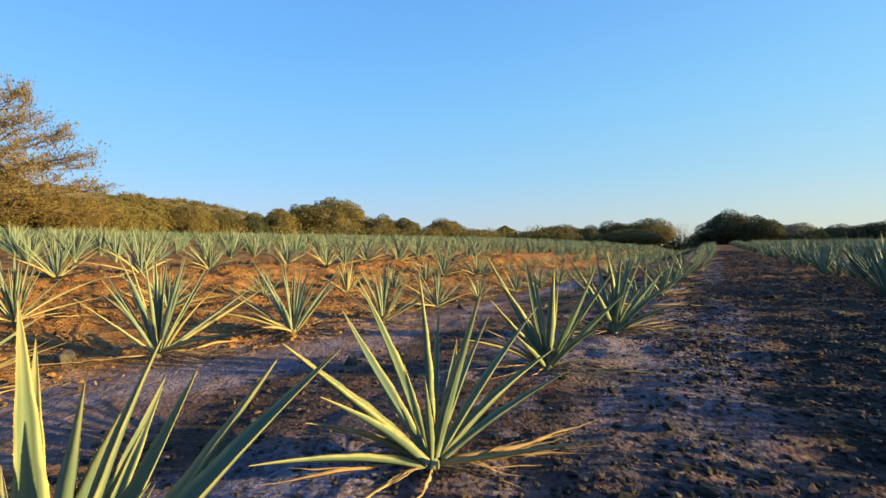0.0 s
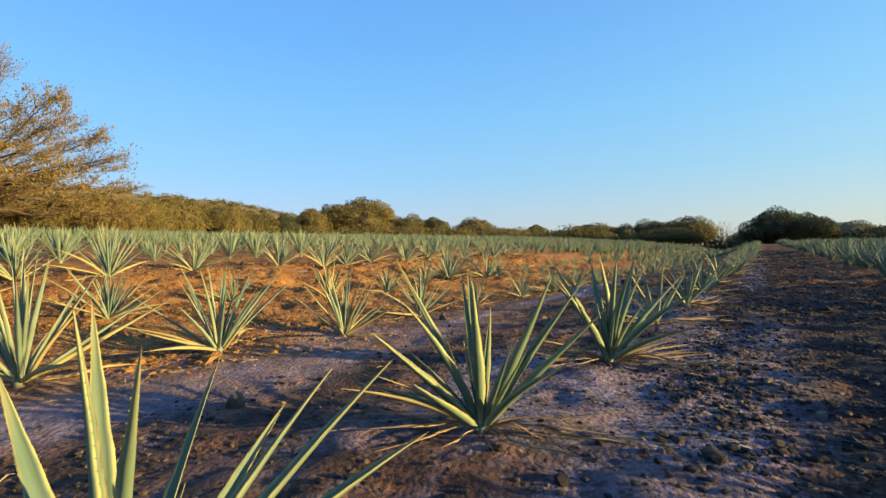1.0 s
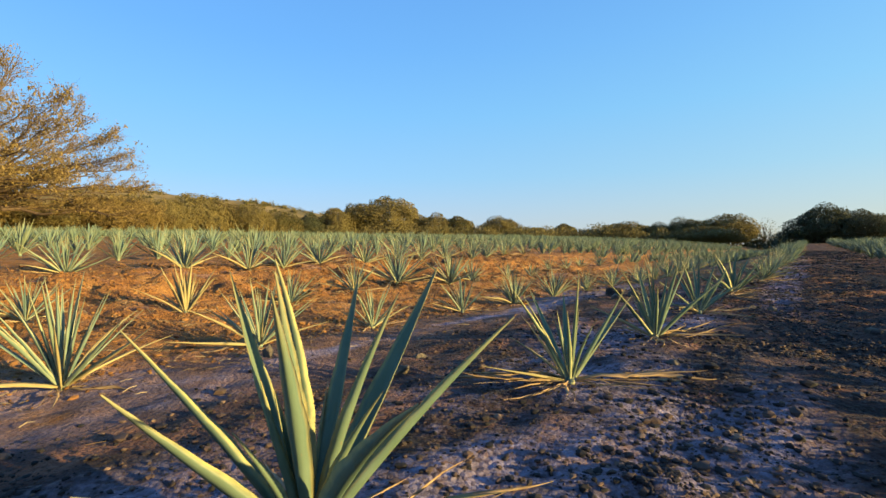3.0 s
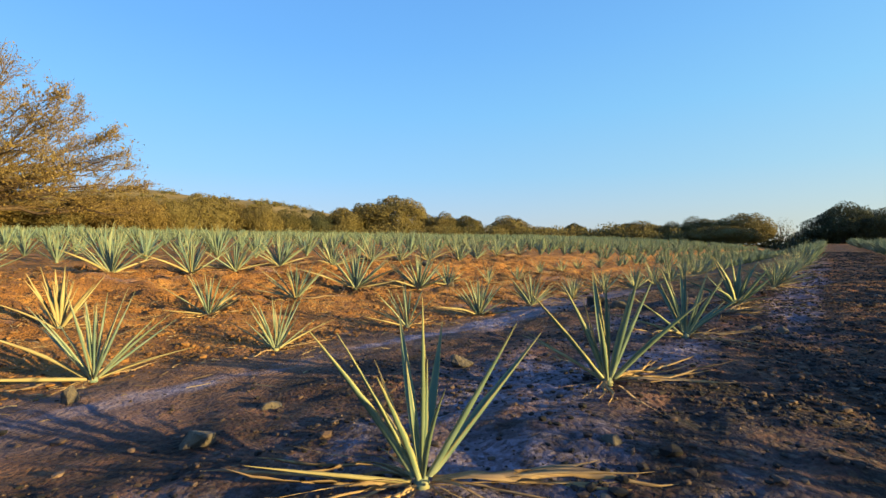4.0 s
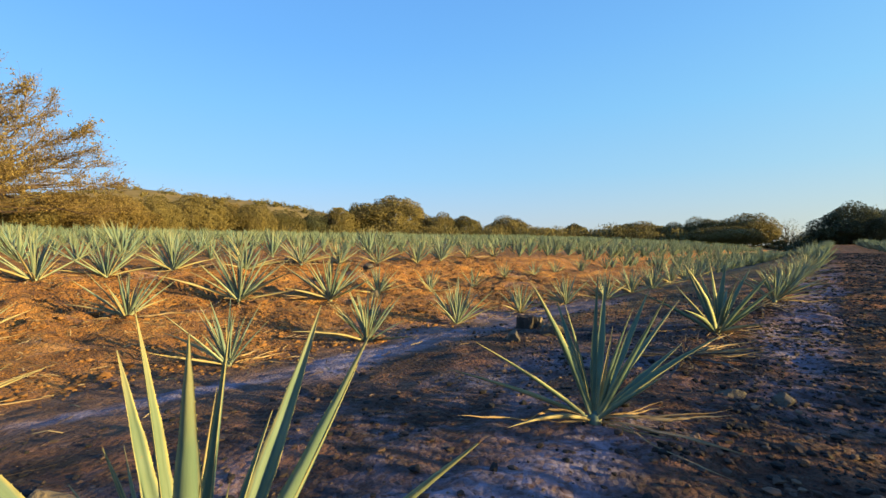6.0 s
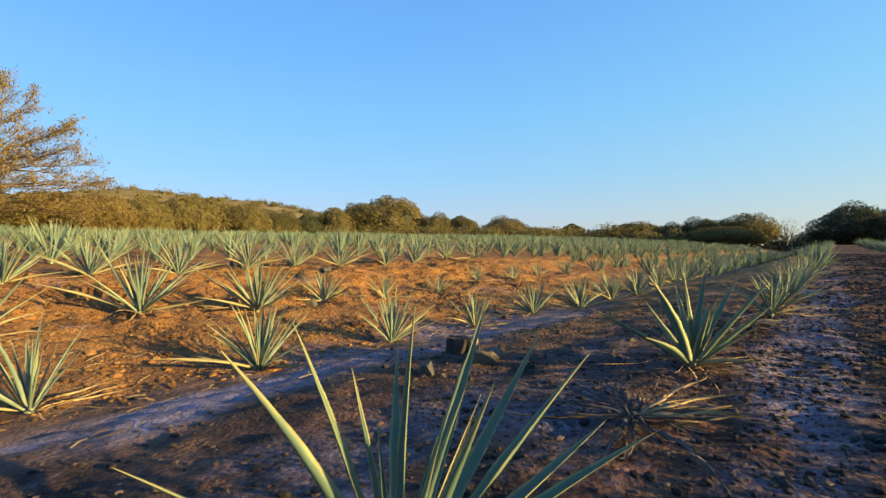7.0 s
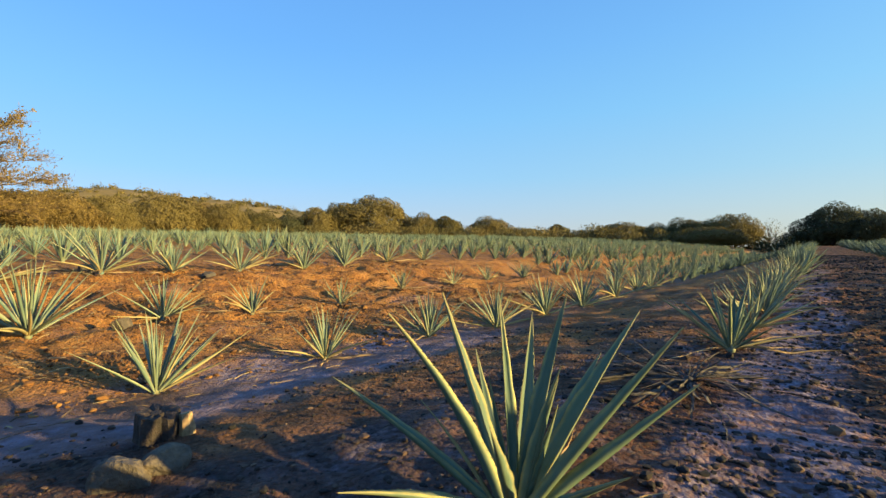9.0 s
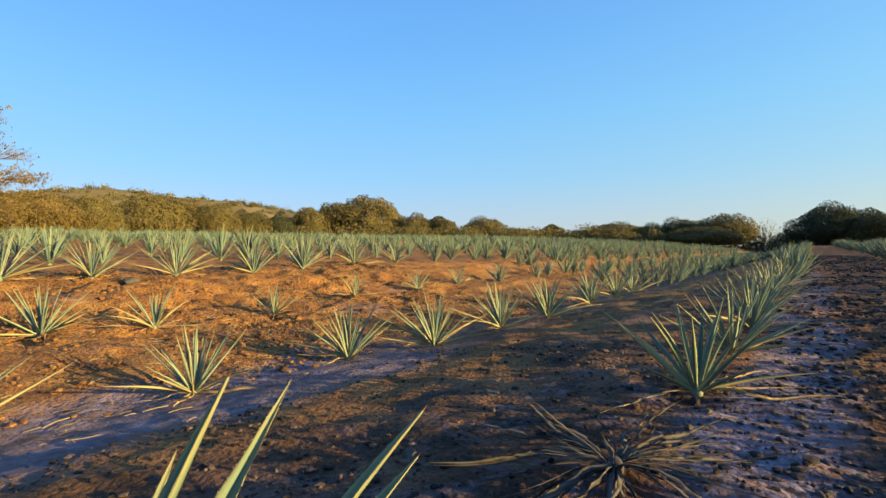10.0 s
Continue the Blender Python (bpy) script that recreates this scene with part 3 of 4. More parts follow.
# the plants of the nearest row, leaf by leaf: azimuth, elevation, length
NEAR_ROW = [
    (-1.24, 0.37, [(175, 85, 0.81), (159, 82, 0.72), (5, 74, 0.70), (22, 74, 0.61), (93, 71, 0.73), (121, 48, 0.71), (85, 62, 0.68), (68, 52, 0.79), (57, 46, 0.91)]),
    (-1.03, 1.62, [(257, 43, 0.88), (268, 37, 0.74), (256, 18, 0.77), (164, 54, 0.94), (190, 56, 0.75), (222, 86, 0.78), (117, 59, 0.70), (354, 72, 0.78), (95, 40, 0.81), (68, 43, 0.87), (68, 27, 0.82), (35, 32, 0.68), (107, 34, 0.71)]),
    (-1.04, 3.19, [(252, 42, 0.78), (229, 24, 0.61), (234, 59, 0.70), (292, 64, 0.80), (199, 62, 0.92), (213, 47, 0.50), (314, 76, 0.60), (145, 72, 0.77), (126, 62, 0.80), (12, 66, 0.80), (130, 58, 0.90), (116, 38, 0.66), (25, 57, 0.82), (16, 47, 0.80), (91, 21, 0.75), (336, 39, 0.65), (262, 35, 0.51)]),
    (-0.91, 5.0, [(237, 54, 0.80), (259, 47, 0.71), (180, 59, 0.92), (156, 46, 0.85), (248, 85, 0.82), (300, 77, 0.82), (121, 57, 0.92), (313, 67, 0.83), (89, 64, 0.59), (83, 57, 0.95), (36, 70, 0.77), (44, 47, 0.90), (346, 43, 0.87), (341, 29, 0.72), (292, 55, 0.52)]),
    (-0.9, 6.93, [(237, 56, 0.69), (224, 61, 0.62), (144, 45, 0.80), (313, 79, 0.70), (119, 53, 0.66), (36, 61, 0.67), (64, 45, 0.72), (291, 55, 0.58)]),
    (-0.77, 8.46, [(222, 50, 0.71), (286, 44, 0.68), (187, 65, 0.64), (224, 82, 0.68), (123, 50, 0.84), (117, 81, 0.63), (341, 73, 0.71), (87, 57, 0.63), (53, 64, 0.72), (25, 45, 0.73), (129, 33, 0.60)]),
    (-0.72, 10.2, [(247, 59, 0.70), (198, 64, 0.68), (137, 44, 0.70), (108, 83, 0.66), (107, 45, 0.88), (346, 62, 0.66), (81, 50, 0.76), (67, 42, 0.76), (233, 33, 0.66), (75, 20, 0.78), (46, 30, 0.70), (322, 36, 0.55), (115, 35, 0.55)]),
    (-0.71, 13.06, [(194, 28, 0.74), (254, 26, 0.57), (242, 60, 0.72), (177, 66, 0.71), (161, 84, 0.65), (114, 39, 0.85), (87, 64, 0.72), (93, 24, 0.87), (71, 45, 0.82), (6, 55, 0.75), (19, 44, 0.65), (332, 38, 0.54), (294, 46, 0.61), (138, 33, 0.71)]),
    (-0.51, 15.95, [(136, 28, 0.67), (254, 45, 0.62), (114, 40, 0.69), (276, 52, 0.58), (78, 83, 0.44), (88, 37, 0.58), (84, 41, 0.73), (23, 66, 0.44), (310, 41, 0.66), (242, 25, 0.44), (316, 32, 0.47)]),
]
for i, (x, y, leaves) in enumerate(NEAR_ROW):
    rr = random.Random(50 + i)
    inner = [(rr.uniform(0, 360), rr.uniform(58, 80), rr.uniform(0.35, 0.52)) for _ in range(4)]
    agave(x, y, leaves + inner, (9, 9, 8, 7, 6, 8, 7, 9, 8)[i], 400 + i, label="large blue-green agave with dry tan leaves at its foot",
          drying=3, reach=0.7, shapes=SUN_TINT_LEAVES, slim=(1.25, 1.0, 1.08, 1.1, 0.82, 0.95, 0.75, 1.12, 0.9)[i],
          skirts={1: [(30, 8, 0.4, 0.8), (230, 4, 0.4, 0.7)], 2: [(25, 6, 0.5, 0.85), (225, 6, 0.45, 0.8)], 3: [(28, 11, 0.5, 0.95), (222, 10, 0.5, 0.85)],
                  4: [(218, 1, 0.8, 0.82), (208, 1, 0.6, 0.66), (38, 1, 0.8, 0.9), (20, 6, 0.45, 0.85), (235, 5, 0.4, 0.8), (330, 4, 0.3, 0.5)], 5: [(292, 1, 0.5, 0.5), (35, 8, 0.4, 0.8), (300, 4, 0.3, 0.5)], 6: [(35, 6, 0.3, 0.6)], 7: [(40, 6, 0.4, 0.7)]}.get(i, ()))
HEIGHTS = {
    "one": [0.75] * 9 + [0.6, 0.62, 0.58, 0.64, 0.6, 0.62],
    "two": [0.8, 0.92, 0.9, 0.8, 0.7, 0.56, 0.58, 0.65, 0.66, 0.56, 0.6, 0.64, 0.65, 0.65, 0.7, 0.7, 0.7],
    "three": [0.75, 0.7, 0.55, 0.72, 0.62, 0.66, 0.95, 0.9, 0.63, 0.52, 0.48, 0.5, 0.5, 0.55, 0.6],
    "four": [0.8, 0.9, 0.8, 0.9, 0.85, 0.8, 0.85, 0.8, 0.9, 0.75, 0.8, 0.8, 0.9, 0.9, 0.8],
}
seed = 1
MODELS = {}
for row, spots in PLACED.items():
    for (x, y), tall in list(zip(spots, HEIGHTS[row]))[9 if row == "one" else 0:]:
        seed += 1
        rr = random.Random(seed)
        if (x, y) == (-6.3, 6.75):
            agave(x, y, rosette(rr, 22, 0.7, 0.75), 16, seed, label="straw-yellow drying agave with stiff upright leaves", shapes=YELLOW_LEAVES)
            continue
        k = rr.choice((1, 3, 4, 6)) if tall < 0.6 else rr.choice((0, 2, 5, 3, 6))
        n, ln, sp, dd = KINDS[k]
        if (k, seed % 2) not in MODELS:
            MODELS[k, seed % 2] = agave(x, y, rosette(rr, n, ln, sp), dd, seed, drying=6, reach=ln * 1.1, slim=0.68)
            ob = MODELS[k, seed % 2]
            ob.scale = [tall / (ln * 0.95)] * 3
        else:
            size = tall / (ln * 0.95) / MODELS[k, seed % 2].scale[0]
            m = Matrix.Translation(at_ground(x, y, 0.015)) @ Matrix.Rotation(rr.uniform(0, 6.28), 4, "Z") @ Matrix.Diagonal((size, size, size, 1))
            copy_thing(MODELS[k, seed % 2], m)


def far_rosette(name, seed, count, length):
    """A plant seen from afar: its whole rosette in one mesh."""
    r = random.Random(seed)
    verts, faces = [], []
    for az, el, ln in rosette(r, count, length):
        v, f, _ = leaf_geometry(1.0, 0.056, r.uniform(-0.06, 0.08), 0.6, 5, ring="thin")
        m = turned(az, el, r.uniform(-15, 15)) @ Matrix.Diagonal((ln, ln, ln, 1))
        i = len(verts)
        verts += [tuple(m @ Vector(p)) for p in v]
        faces += [tuple(j + i for j in q) for q in f]
    me = bpy.data.meshes.new(name)
    me.from_pydata(verts, [], faces)
    me.materials.append(LEAF_FAR)
    me.polygons.foreach_set("use_smooth", [True] * len(faces))
    me.update()
    return me


FAR = [far_rosette("agave_plant", 300 + k, n, ln) for k, (n, ln) in enumerate(((30, 0.74), (34, 0.80), (26, 0.66), (36, 0.84), (30, 0.76)))]


def field_spots():
    """The spots of the plants farther off, row by row."""
    r = random.Random(5)
    rows = [(-0.5, 24.9), (-3.2, 25.0), (-6.9, 25.4), (-10.2, 24.6), (-5.1, 27.5), (-8.6, 27.0)]
    rows += [(-13.0 - 2.9 * i, -2.0 + 0.8 * i) for i in range(21)]
    # right-hand rows; their near part is out of view, added to shade the track
    rows += [(2.65 + 3.0 * i, -9.0) for i in range(6)]
    for x0, y0 in rows:
        y = y0 + r.uniform(0, 1.2)
        far = 92
        while y < far:
            if r.random() > 0.06:
                yield x0 + r.uniform(-0.28, 0.28), y, r
            y += r.uniform(0.8, 1.2) if x0 < 0 else r.uniform(0.5, 0.76)


# right of the track, sizes are set by how much shade they throw
spots = sorted(((x, y, r.uniform(0, 6.28), r.uniform(0.8, 1.25) * (1.08 if x > 0 and y > 17.5 else (0.85 if y < 8.0 else 1.14) if x > 0 else 0.95 if x > -8 else 1.05), r.randrange(5)) for x, y, r in field_spots()), key=lambda s: math.hypot(s[0], s[1] - 8))
LOW_LEAVES = [leaf_mesh("leaf", LEAF, 1.0, w, b, 0.7, 7, ring="thin") for w, b in ((0.052, 0.05), (0.046, -0.07), (0.056, 0.10))]


def low_agave(seed, count, length):
    """A plant a few rows off: simple leaves, each one a part."""
    r = random.Random(seed)
    plant = new("agave_plant")
    core = new("heart", HEART)
    core.parent = plant
    core.location = (0, 0, 0.03)
    for az, el, ln in rosette(r, count, length, 1.0):
        add_leaf(plant, r.choice(LOW_LEAVES), "leaf", az, el, ln, up=0.04, out=0.03 * math.cos(radians(el)), roll=r.uniform(-14, 14), fat=r.uniform(0.9, 1.15))
    return tagged(plant, "blue-green agave with stiff pointed leaves in a sunlit row", "agave", "agave rows")


MIDDLE = [low_agave(700 + k, n, ln) for k, (n, ln) in enumerate(((27, 0.78), (31, 0.86), (24, 0.70), (29, 0.82)))]
nearer = [s for s in spots if -22 < s[0] < -2 and -1 < s[1] < 42][:130]
rest = [s for s in spots if s not in nearer]
for i, (x, y, turn, size, k) in enumerate(nearer):
    m = Matrix.Translation(at_ground(x, y, 0.02)) @ Matrix.Rotation(turn, 4, "Z") @ Matrix.Diagonal((size, size, size, 1))
    if i < 4:
        MIDDLE[i].matrix_world = m
    else:
        copy_thing(MIDDLE[k % 4], m @ Matrix.Diagonal((*[1 / v for v in MIDDLE[k % 4].scale], 1)))
for x, y, turn, size, k in rest[:165]:
    ob = new("agave_plant", FAR[k])
    ob.matrix_world = Matrix.Translation(at_ground(x, y, 0.02)) @ Matrix.Rotation(turn, 4, "Z") @ Matrix.Diagonal((size, size, size, 1))
    tagged(ob, "blue-green agave with stiff pointed leaves in a mostly unseen right-hand row", "agave", "agave rows")


def joined_field(spots):
    vs, fs, base = [], [], 0
    shapes = []
    for me in FAR:
        co = np.empty(len(me.vertices) * 3)
        me.vertices.foreach_get("co", co)
        shapes.append((co.reshape(-1, 3), [tuple(p.vertices) for p in me.polygons]))
    for x, y, turn, size, k in spots:
        co, polys = shapes[k]
        c, s = math.cos(turn) * size, math.sin(turn) * size
        p = np.stack([co[:, 0] * c - co[:, 1] * s + x, co[:, 0] * s + co[:, 1] * c + y, co[:, 2] * size + float(land(x, y)) - 0.02], -1)
        vs.append(p)
        fs += [tuple(i + base for i in q) for q in polys]
        base += len(co)
    return mesh_object("distant_agaves", np.concatenate(vs), fs, LEAF_FAR)


tagged(joined_field(rest[165:]), "far rows of blue-green agaves across the field", "agaves", kind="stuff")

# ---- trees and hills ----


def limb(bm, pts, r0, r1, sides=6):
    """A tapered branch through the points."""
    rings = []
    for i, p in enumerate(pts):
        d = (pts[min(i + 1, len(pts) - 1)] - pts[max(i - 1, 0)]).normalized()
        a = d.orthogonal().normalized()
        b = d.cross(a)
        r = r0 + (r1 - r0) * i / (len(pts) - 1)
        rings.append([bm.verts.new(p + (a * math.cos(2 * math.pi * k / sides) + b * math.sin(2 * math.pi * k / sides)) * r) for k in range(sides)])
    for q, s in zip(rings, rings[1:]):
        for k in range(sides):
            bm.faces.new((q[k], q[(k + 1) % sides], s[(k + 1) % sides], s[k]))
    bm.faces.new(rings[-1])
    bm.faces.new(rings[0][::-1])


def leaf_cloud(points, size, r, normals=None):
    """Small bent leaf clumps at the points, turned at random or along the normals."""
    verts, faces = [], []
    for n, p in enumerate(points):
        if normals:
            m = normals[n].to_track_quat("Z", "Y").to_matrix() @ Matrix.Rotation(r.uniform(0, 6.28), 3, "Z")
        else:
            m = Euler((r.uniform(0, 6.28), r.uniform(0, 6.28), r.uniform(0, 6.28))).to_matrix()
        s = size * r.uniform(0.6, 1.4)
        i = len(verts)
        for v in ((-1, 0, 0), (0, -0.55, 0.2), (1, 0, -0.1), (0, 0.55, 0.25)):
            verts.append(tuple(Vector(p) + m @ Vector(v) * s))
        faces += [(i, i + 1, i + 2), (i, i + 2, i + 3)]
    return verts, faces


def tree_meshes(seed, lobes=9, leaves=2600, leaf=0.03, flat=0.6, trunk_h=0.22, fill=0.5):
    """Trunk and crown of a broad tree, 1 high and about 1.5 wide."""
    r = random.Random(seed)
    bm = bmesh.new()
    base = Vector((0, 0, -0.03))
    fork = Vector((r.uniform(-0.03, 0.03), r.uniform(-0.03, 0.03), trunk_h))
    limb(bm, [base, Vector((0.01, 0, trunk_h * 0.5)), fork], 0.045, 0.034, 8)
    for i in range(lobes):
        a = i * 2.4 + r.uniform(-0.3, 0.3)
        d = 0.52 * math.sqrt(i / (lobes - 1)) * r.uniform(0.85, 1.1)
        rad = r.uniform(0.18, 0.27)
        top = (1.0 - 0.62 * (d / 0.62) ** 2) * r.uniform(0.88, 1.04)
        c = Vector((d * math.cos(a), d * math.sin(a), max(rad * flat + 0.05, top - rad * flat)))
        mid = fork.lerp(c, 0.5) + Vector((r.uniform(-0.04, 0.04), r.uniform(-0.04, 0.04), 0.02))
        limb(bm, [fork, mid, c], 0.02, 0.005, 5)
        for _ in range(3):
            e = c + Vector((r.uniform(-1, 1), r.uniform(-1, 1), r.uniform(-0.3, 0.8))) * rad * 0.8
            limb(bm, [mid.lerp(c, 0.6), c.lerp(e, 0.5), e], 0.006, 0.002, 4)
    trunk = bpy.data.meshes.new("trunk")
    bm.to_mesh(trunk)
    bm.free()
    trunk.materials.append(BARK)
    pts, normals = [], []
    off = Vector((seed * 7.3, seed * 3.1, 0))
    while len(pts) < leaves:
        d = Vector((r.gauss(0, 1), r.gauss(0, 1), r.gauss(0.25, 1))).normalized()
        lump = 1 + 0.30 * noise.noise(d * 1.5 + off) + 0.16 * noise.noise(d * 3.7 + off) + 0.07 * noise.noise(d * 9 + off)
        inner = len(pts) % 4 == 0
        deep = 0.14 + 0.1 * r.random() if inner else fill * 0.3 * r.random() ** 2
        wide = 0.66 if d.z > 0 else 0.66 * (1 - 0.25 * d.z * d.z)
        q = Vector((d.x * wide, d.y * wide, 0.40 + d.z * (0.60 if d.z > 0 else 0.42)))
        q = Vector((q.x * lump, q.y * lump, 0.40 + (q.z - 0.40) * lump)) * (1 - deep)
        gap = noise.noise(d * 6.5 + off * 2) + 0.5 * noise.noise(d * 15 + off)
        if q.z < trunk_h * (0.6 + 0.8 * r.random()) or (gap > 0.45 + 0.4 * r.random() and not inner):
            continue
        pts.append(q + Vector((r.uniform(-1, 1), r.uniform(-1, 1), r.uniform(-1, 1))) * 0.018)
        normals.append((d + Vector((r.gauss(0, 1), r.gauss(0, 1), r.gauss(0, 1))) * 0.45).normalized())
    v, f = leaf_cloud(pts, leaf, r, normals)
    return trunk, (v, f)


def crown_mesh(data, material):
    me = bpy.data.meshes.new("crown")
    me.from_pydata(data[0], [], data[1])
    me.materials.append(material)
    me.update()
    return me


SHAPES = [tree_meshes(1, 18, 21000, 0.019, 0.6, 0.12, 0.6), tree_meshes(2, 15, 19000, 0.019, 0.65, 0.13, 0.6), tree_meshes(3, 20, 21000, 0.018, 0.55, 0.15, 0.6), tree_meshes(4, 12, 18000, 0.02, 0.7, 0.12, 0.6)]
BUSHES = [tree_meshes(5, 16, 19000, 0.019, 0.8, 0.03, 0.6), tree_meshes(6, 13, 19000, 0.019, 0.75, 0.03, 0.6)]
THIN = [tree_meshes(7, 12, 900, 0.022, 0.7, 0.25, 0.9)]
CROWNS = {}


def far_tree(shape, index, material, x, y, height, width, label, category="tree", sink=0.0):
    """A tree or bush as wide and as high as given."""
    key = (id(shape), index, material.name)
    if key not in CROWNS:
        CROWNS[key] = crown_mesh(shape[index][1], material)
    thing = new("tree" if category == "tree" else "bush")
    r = random.Random(int(x * 31 + y * 17))
    spread = width / (1.1 if category == "bush" else 1.34)
    thing.matrix_world = Matrix.Translation((x, y, float(land(x, y)) - 0.1 - sink)) @ Matrix.Rotation(r.uniform(0, 6.28), 4, "Z") @ Matrix.Diagonal((spread, spread, height * 0.96, 1))
    for name, me in (("trunk", shape[index][0]), ("crown", CROWNS[key])):
        ob = new(name, me)
        ob.parent = thing
    return tagged(thing, label, category, "trees along the field")


def by_bearing(bearing, distance):
    """A place seen from the middle of the walk, in degrees to the left of +y."""
    return 0.2 - distance * math.sin(radians(bearing)), 6.8 + distance * math.cos(radians(bearing))


BIG_LABEL = {"ORANGE": "dry bush with orange-brown leaves at the field's edge", "BROWN": "broad tree with dry golden-brown crown beyond the field",
             "OLIVE": "broad olive-green tree in the tree line", "DARK": "dark green shaded tree in the tree line", "PALE": "pale half-bare grey-green tree far behind the field"}
TREE_LINE = [
    (BUSHES, 0, BROWN_LEAF, 72.3, 75, 5.4, 5.6),
    (BUSHES, 1, ORANGE_LEAF, 75.6, 70, 5.3, 6.5),
    (BUSHES, 0, ORANGE_LEAF, 79.1, 66, 4.8, 7.2),
    (BUSHES, 1, BROWN_LEAF, 83.2, 64, 3.7, 7.1),
    (BUSHES, 0, ORANGE_LEAF, 86.9, 64, 3.7, 6.7),
    (BUSHES, 0, BROWN_LEAF, 89.9, 66, 3.9, 8.2),
    (BUSHES, 0, BROWN_LEAF, 68.7, 110, 9.1, 11.6),
    (BUSHES, 1, ORANGE_LEAF, 65.9, 120, 8.8, 9.5),
    (BUSHES, 0, BROWN_LEAF, 63.0, 115, 8.0, 8.0),
    (BUSHES, 1, OLIVE_LEAF, 59.7, 120, 6.9, 8.5),
    (SHAPES, 1, DARK_LEAF, 56.7, 122, 6.5, 8.8),
    (SHAPES, 3, BROWN_LEAF, 53.2, 125, 8.3, 11.5),
    (SHAPES, 0, BROWN_LEAF, 47.1, 130, 11.6, 22.5),
    (BUSHES, 0, OLIVE_LEAF, 50.6, 130, 9.7, 9.6),
    (SHAPES, 1, BROWN_LEAF, 41.0, 125, 6.9, 10.9),
    (SHAPES, 3, OLIVE_LEAF, 37.8, 125, 6.3, 9.4),
    (SHAPES, 2, BROWN_LEAF, 32.5, 128, 5.9, 13.5),
    (BUSHES, 1, BROWN_LEAF, 28.3, 130, 3.5, 9.5),
    (SHAPES, 3, OLIVE_LEAF, 24.4, 130, 4.7, 7.0),
    (BUSHES, 0, PALE_LEAF, 20.7, 140, 3.5, 9.9),
    (BUSHES, 1, BROWN_LEAF, 17.7, 125, 4.8, 11.5),
    (SHAPES, 1, BROWN_LEAF, 14.1, 125, 4.7, 9.8),
    (SHAPES, 2, OLIVE_LEAF, 10.8, 125, 5.8, 10.8),
    (SHAPES, 0, BROWN_LEAF, 7.0, 122, 7.0, 12.6),
    (BUSHES, 0, BROWN_LEAF, 8.7, 112, 3.9, 10.7),
    (THIN, 0, PALE_LEAF, 3.7, 130, 7.4, 6.5),
    # backlit right end: part of its shade is in the leaf colour
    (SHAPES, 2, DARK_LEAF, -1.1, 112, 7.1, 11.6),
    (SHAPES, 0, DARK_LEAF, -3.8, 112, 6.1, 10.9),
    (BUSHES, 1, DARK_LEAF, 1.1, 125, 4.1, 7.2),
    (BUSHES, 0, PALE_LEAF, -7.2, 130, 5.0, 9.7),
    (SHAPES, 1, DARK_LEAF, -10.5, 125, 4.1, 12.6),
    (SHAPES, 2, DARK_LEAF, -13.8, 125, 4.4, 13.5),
]
for shape, i, mat, bearing, distance, h, w in TREE_LINE:
    px, py = by_bearing(bearing, distance)
    word = mat.name.split("_")[0].upper()
    label = BIG_LABEL[word]
    if shape is BUSHES:
        label = label.replace("broad tree", "rounded bush").replace("shaded tree", "shaded bush").replace("half-bare grey-green tree", "grey-green bush").replace("olive-green tree", "olive-green bush")
    far_tree(shape, i, mat, px, py, h, w, label, "bush" if shape is BUSHES else "tree")


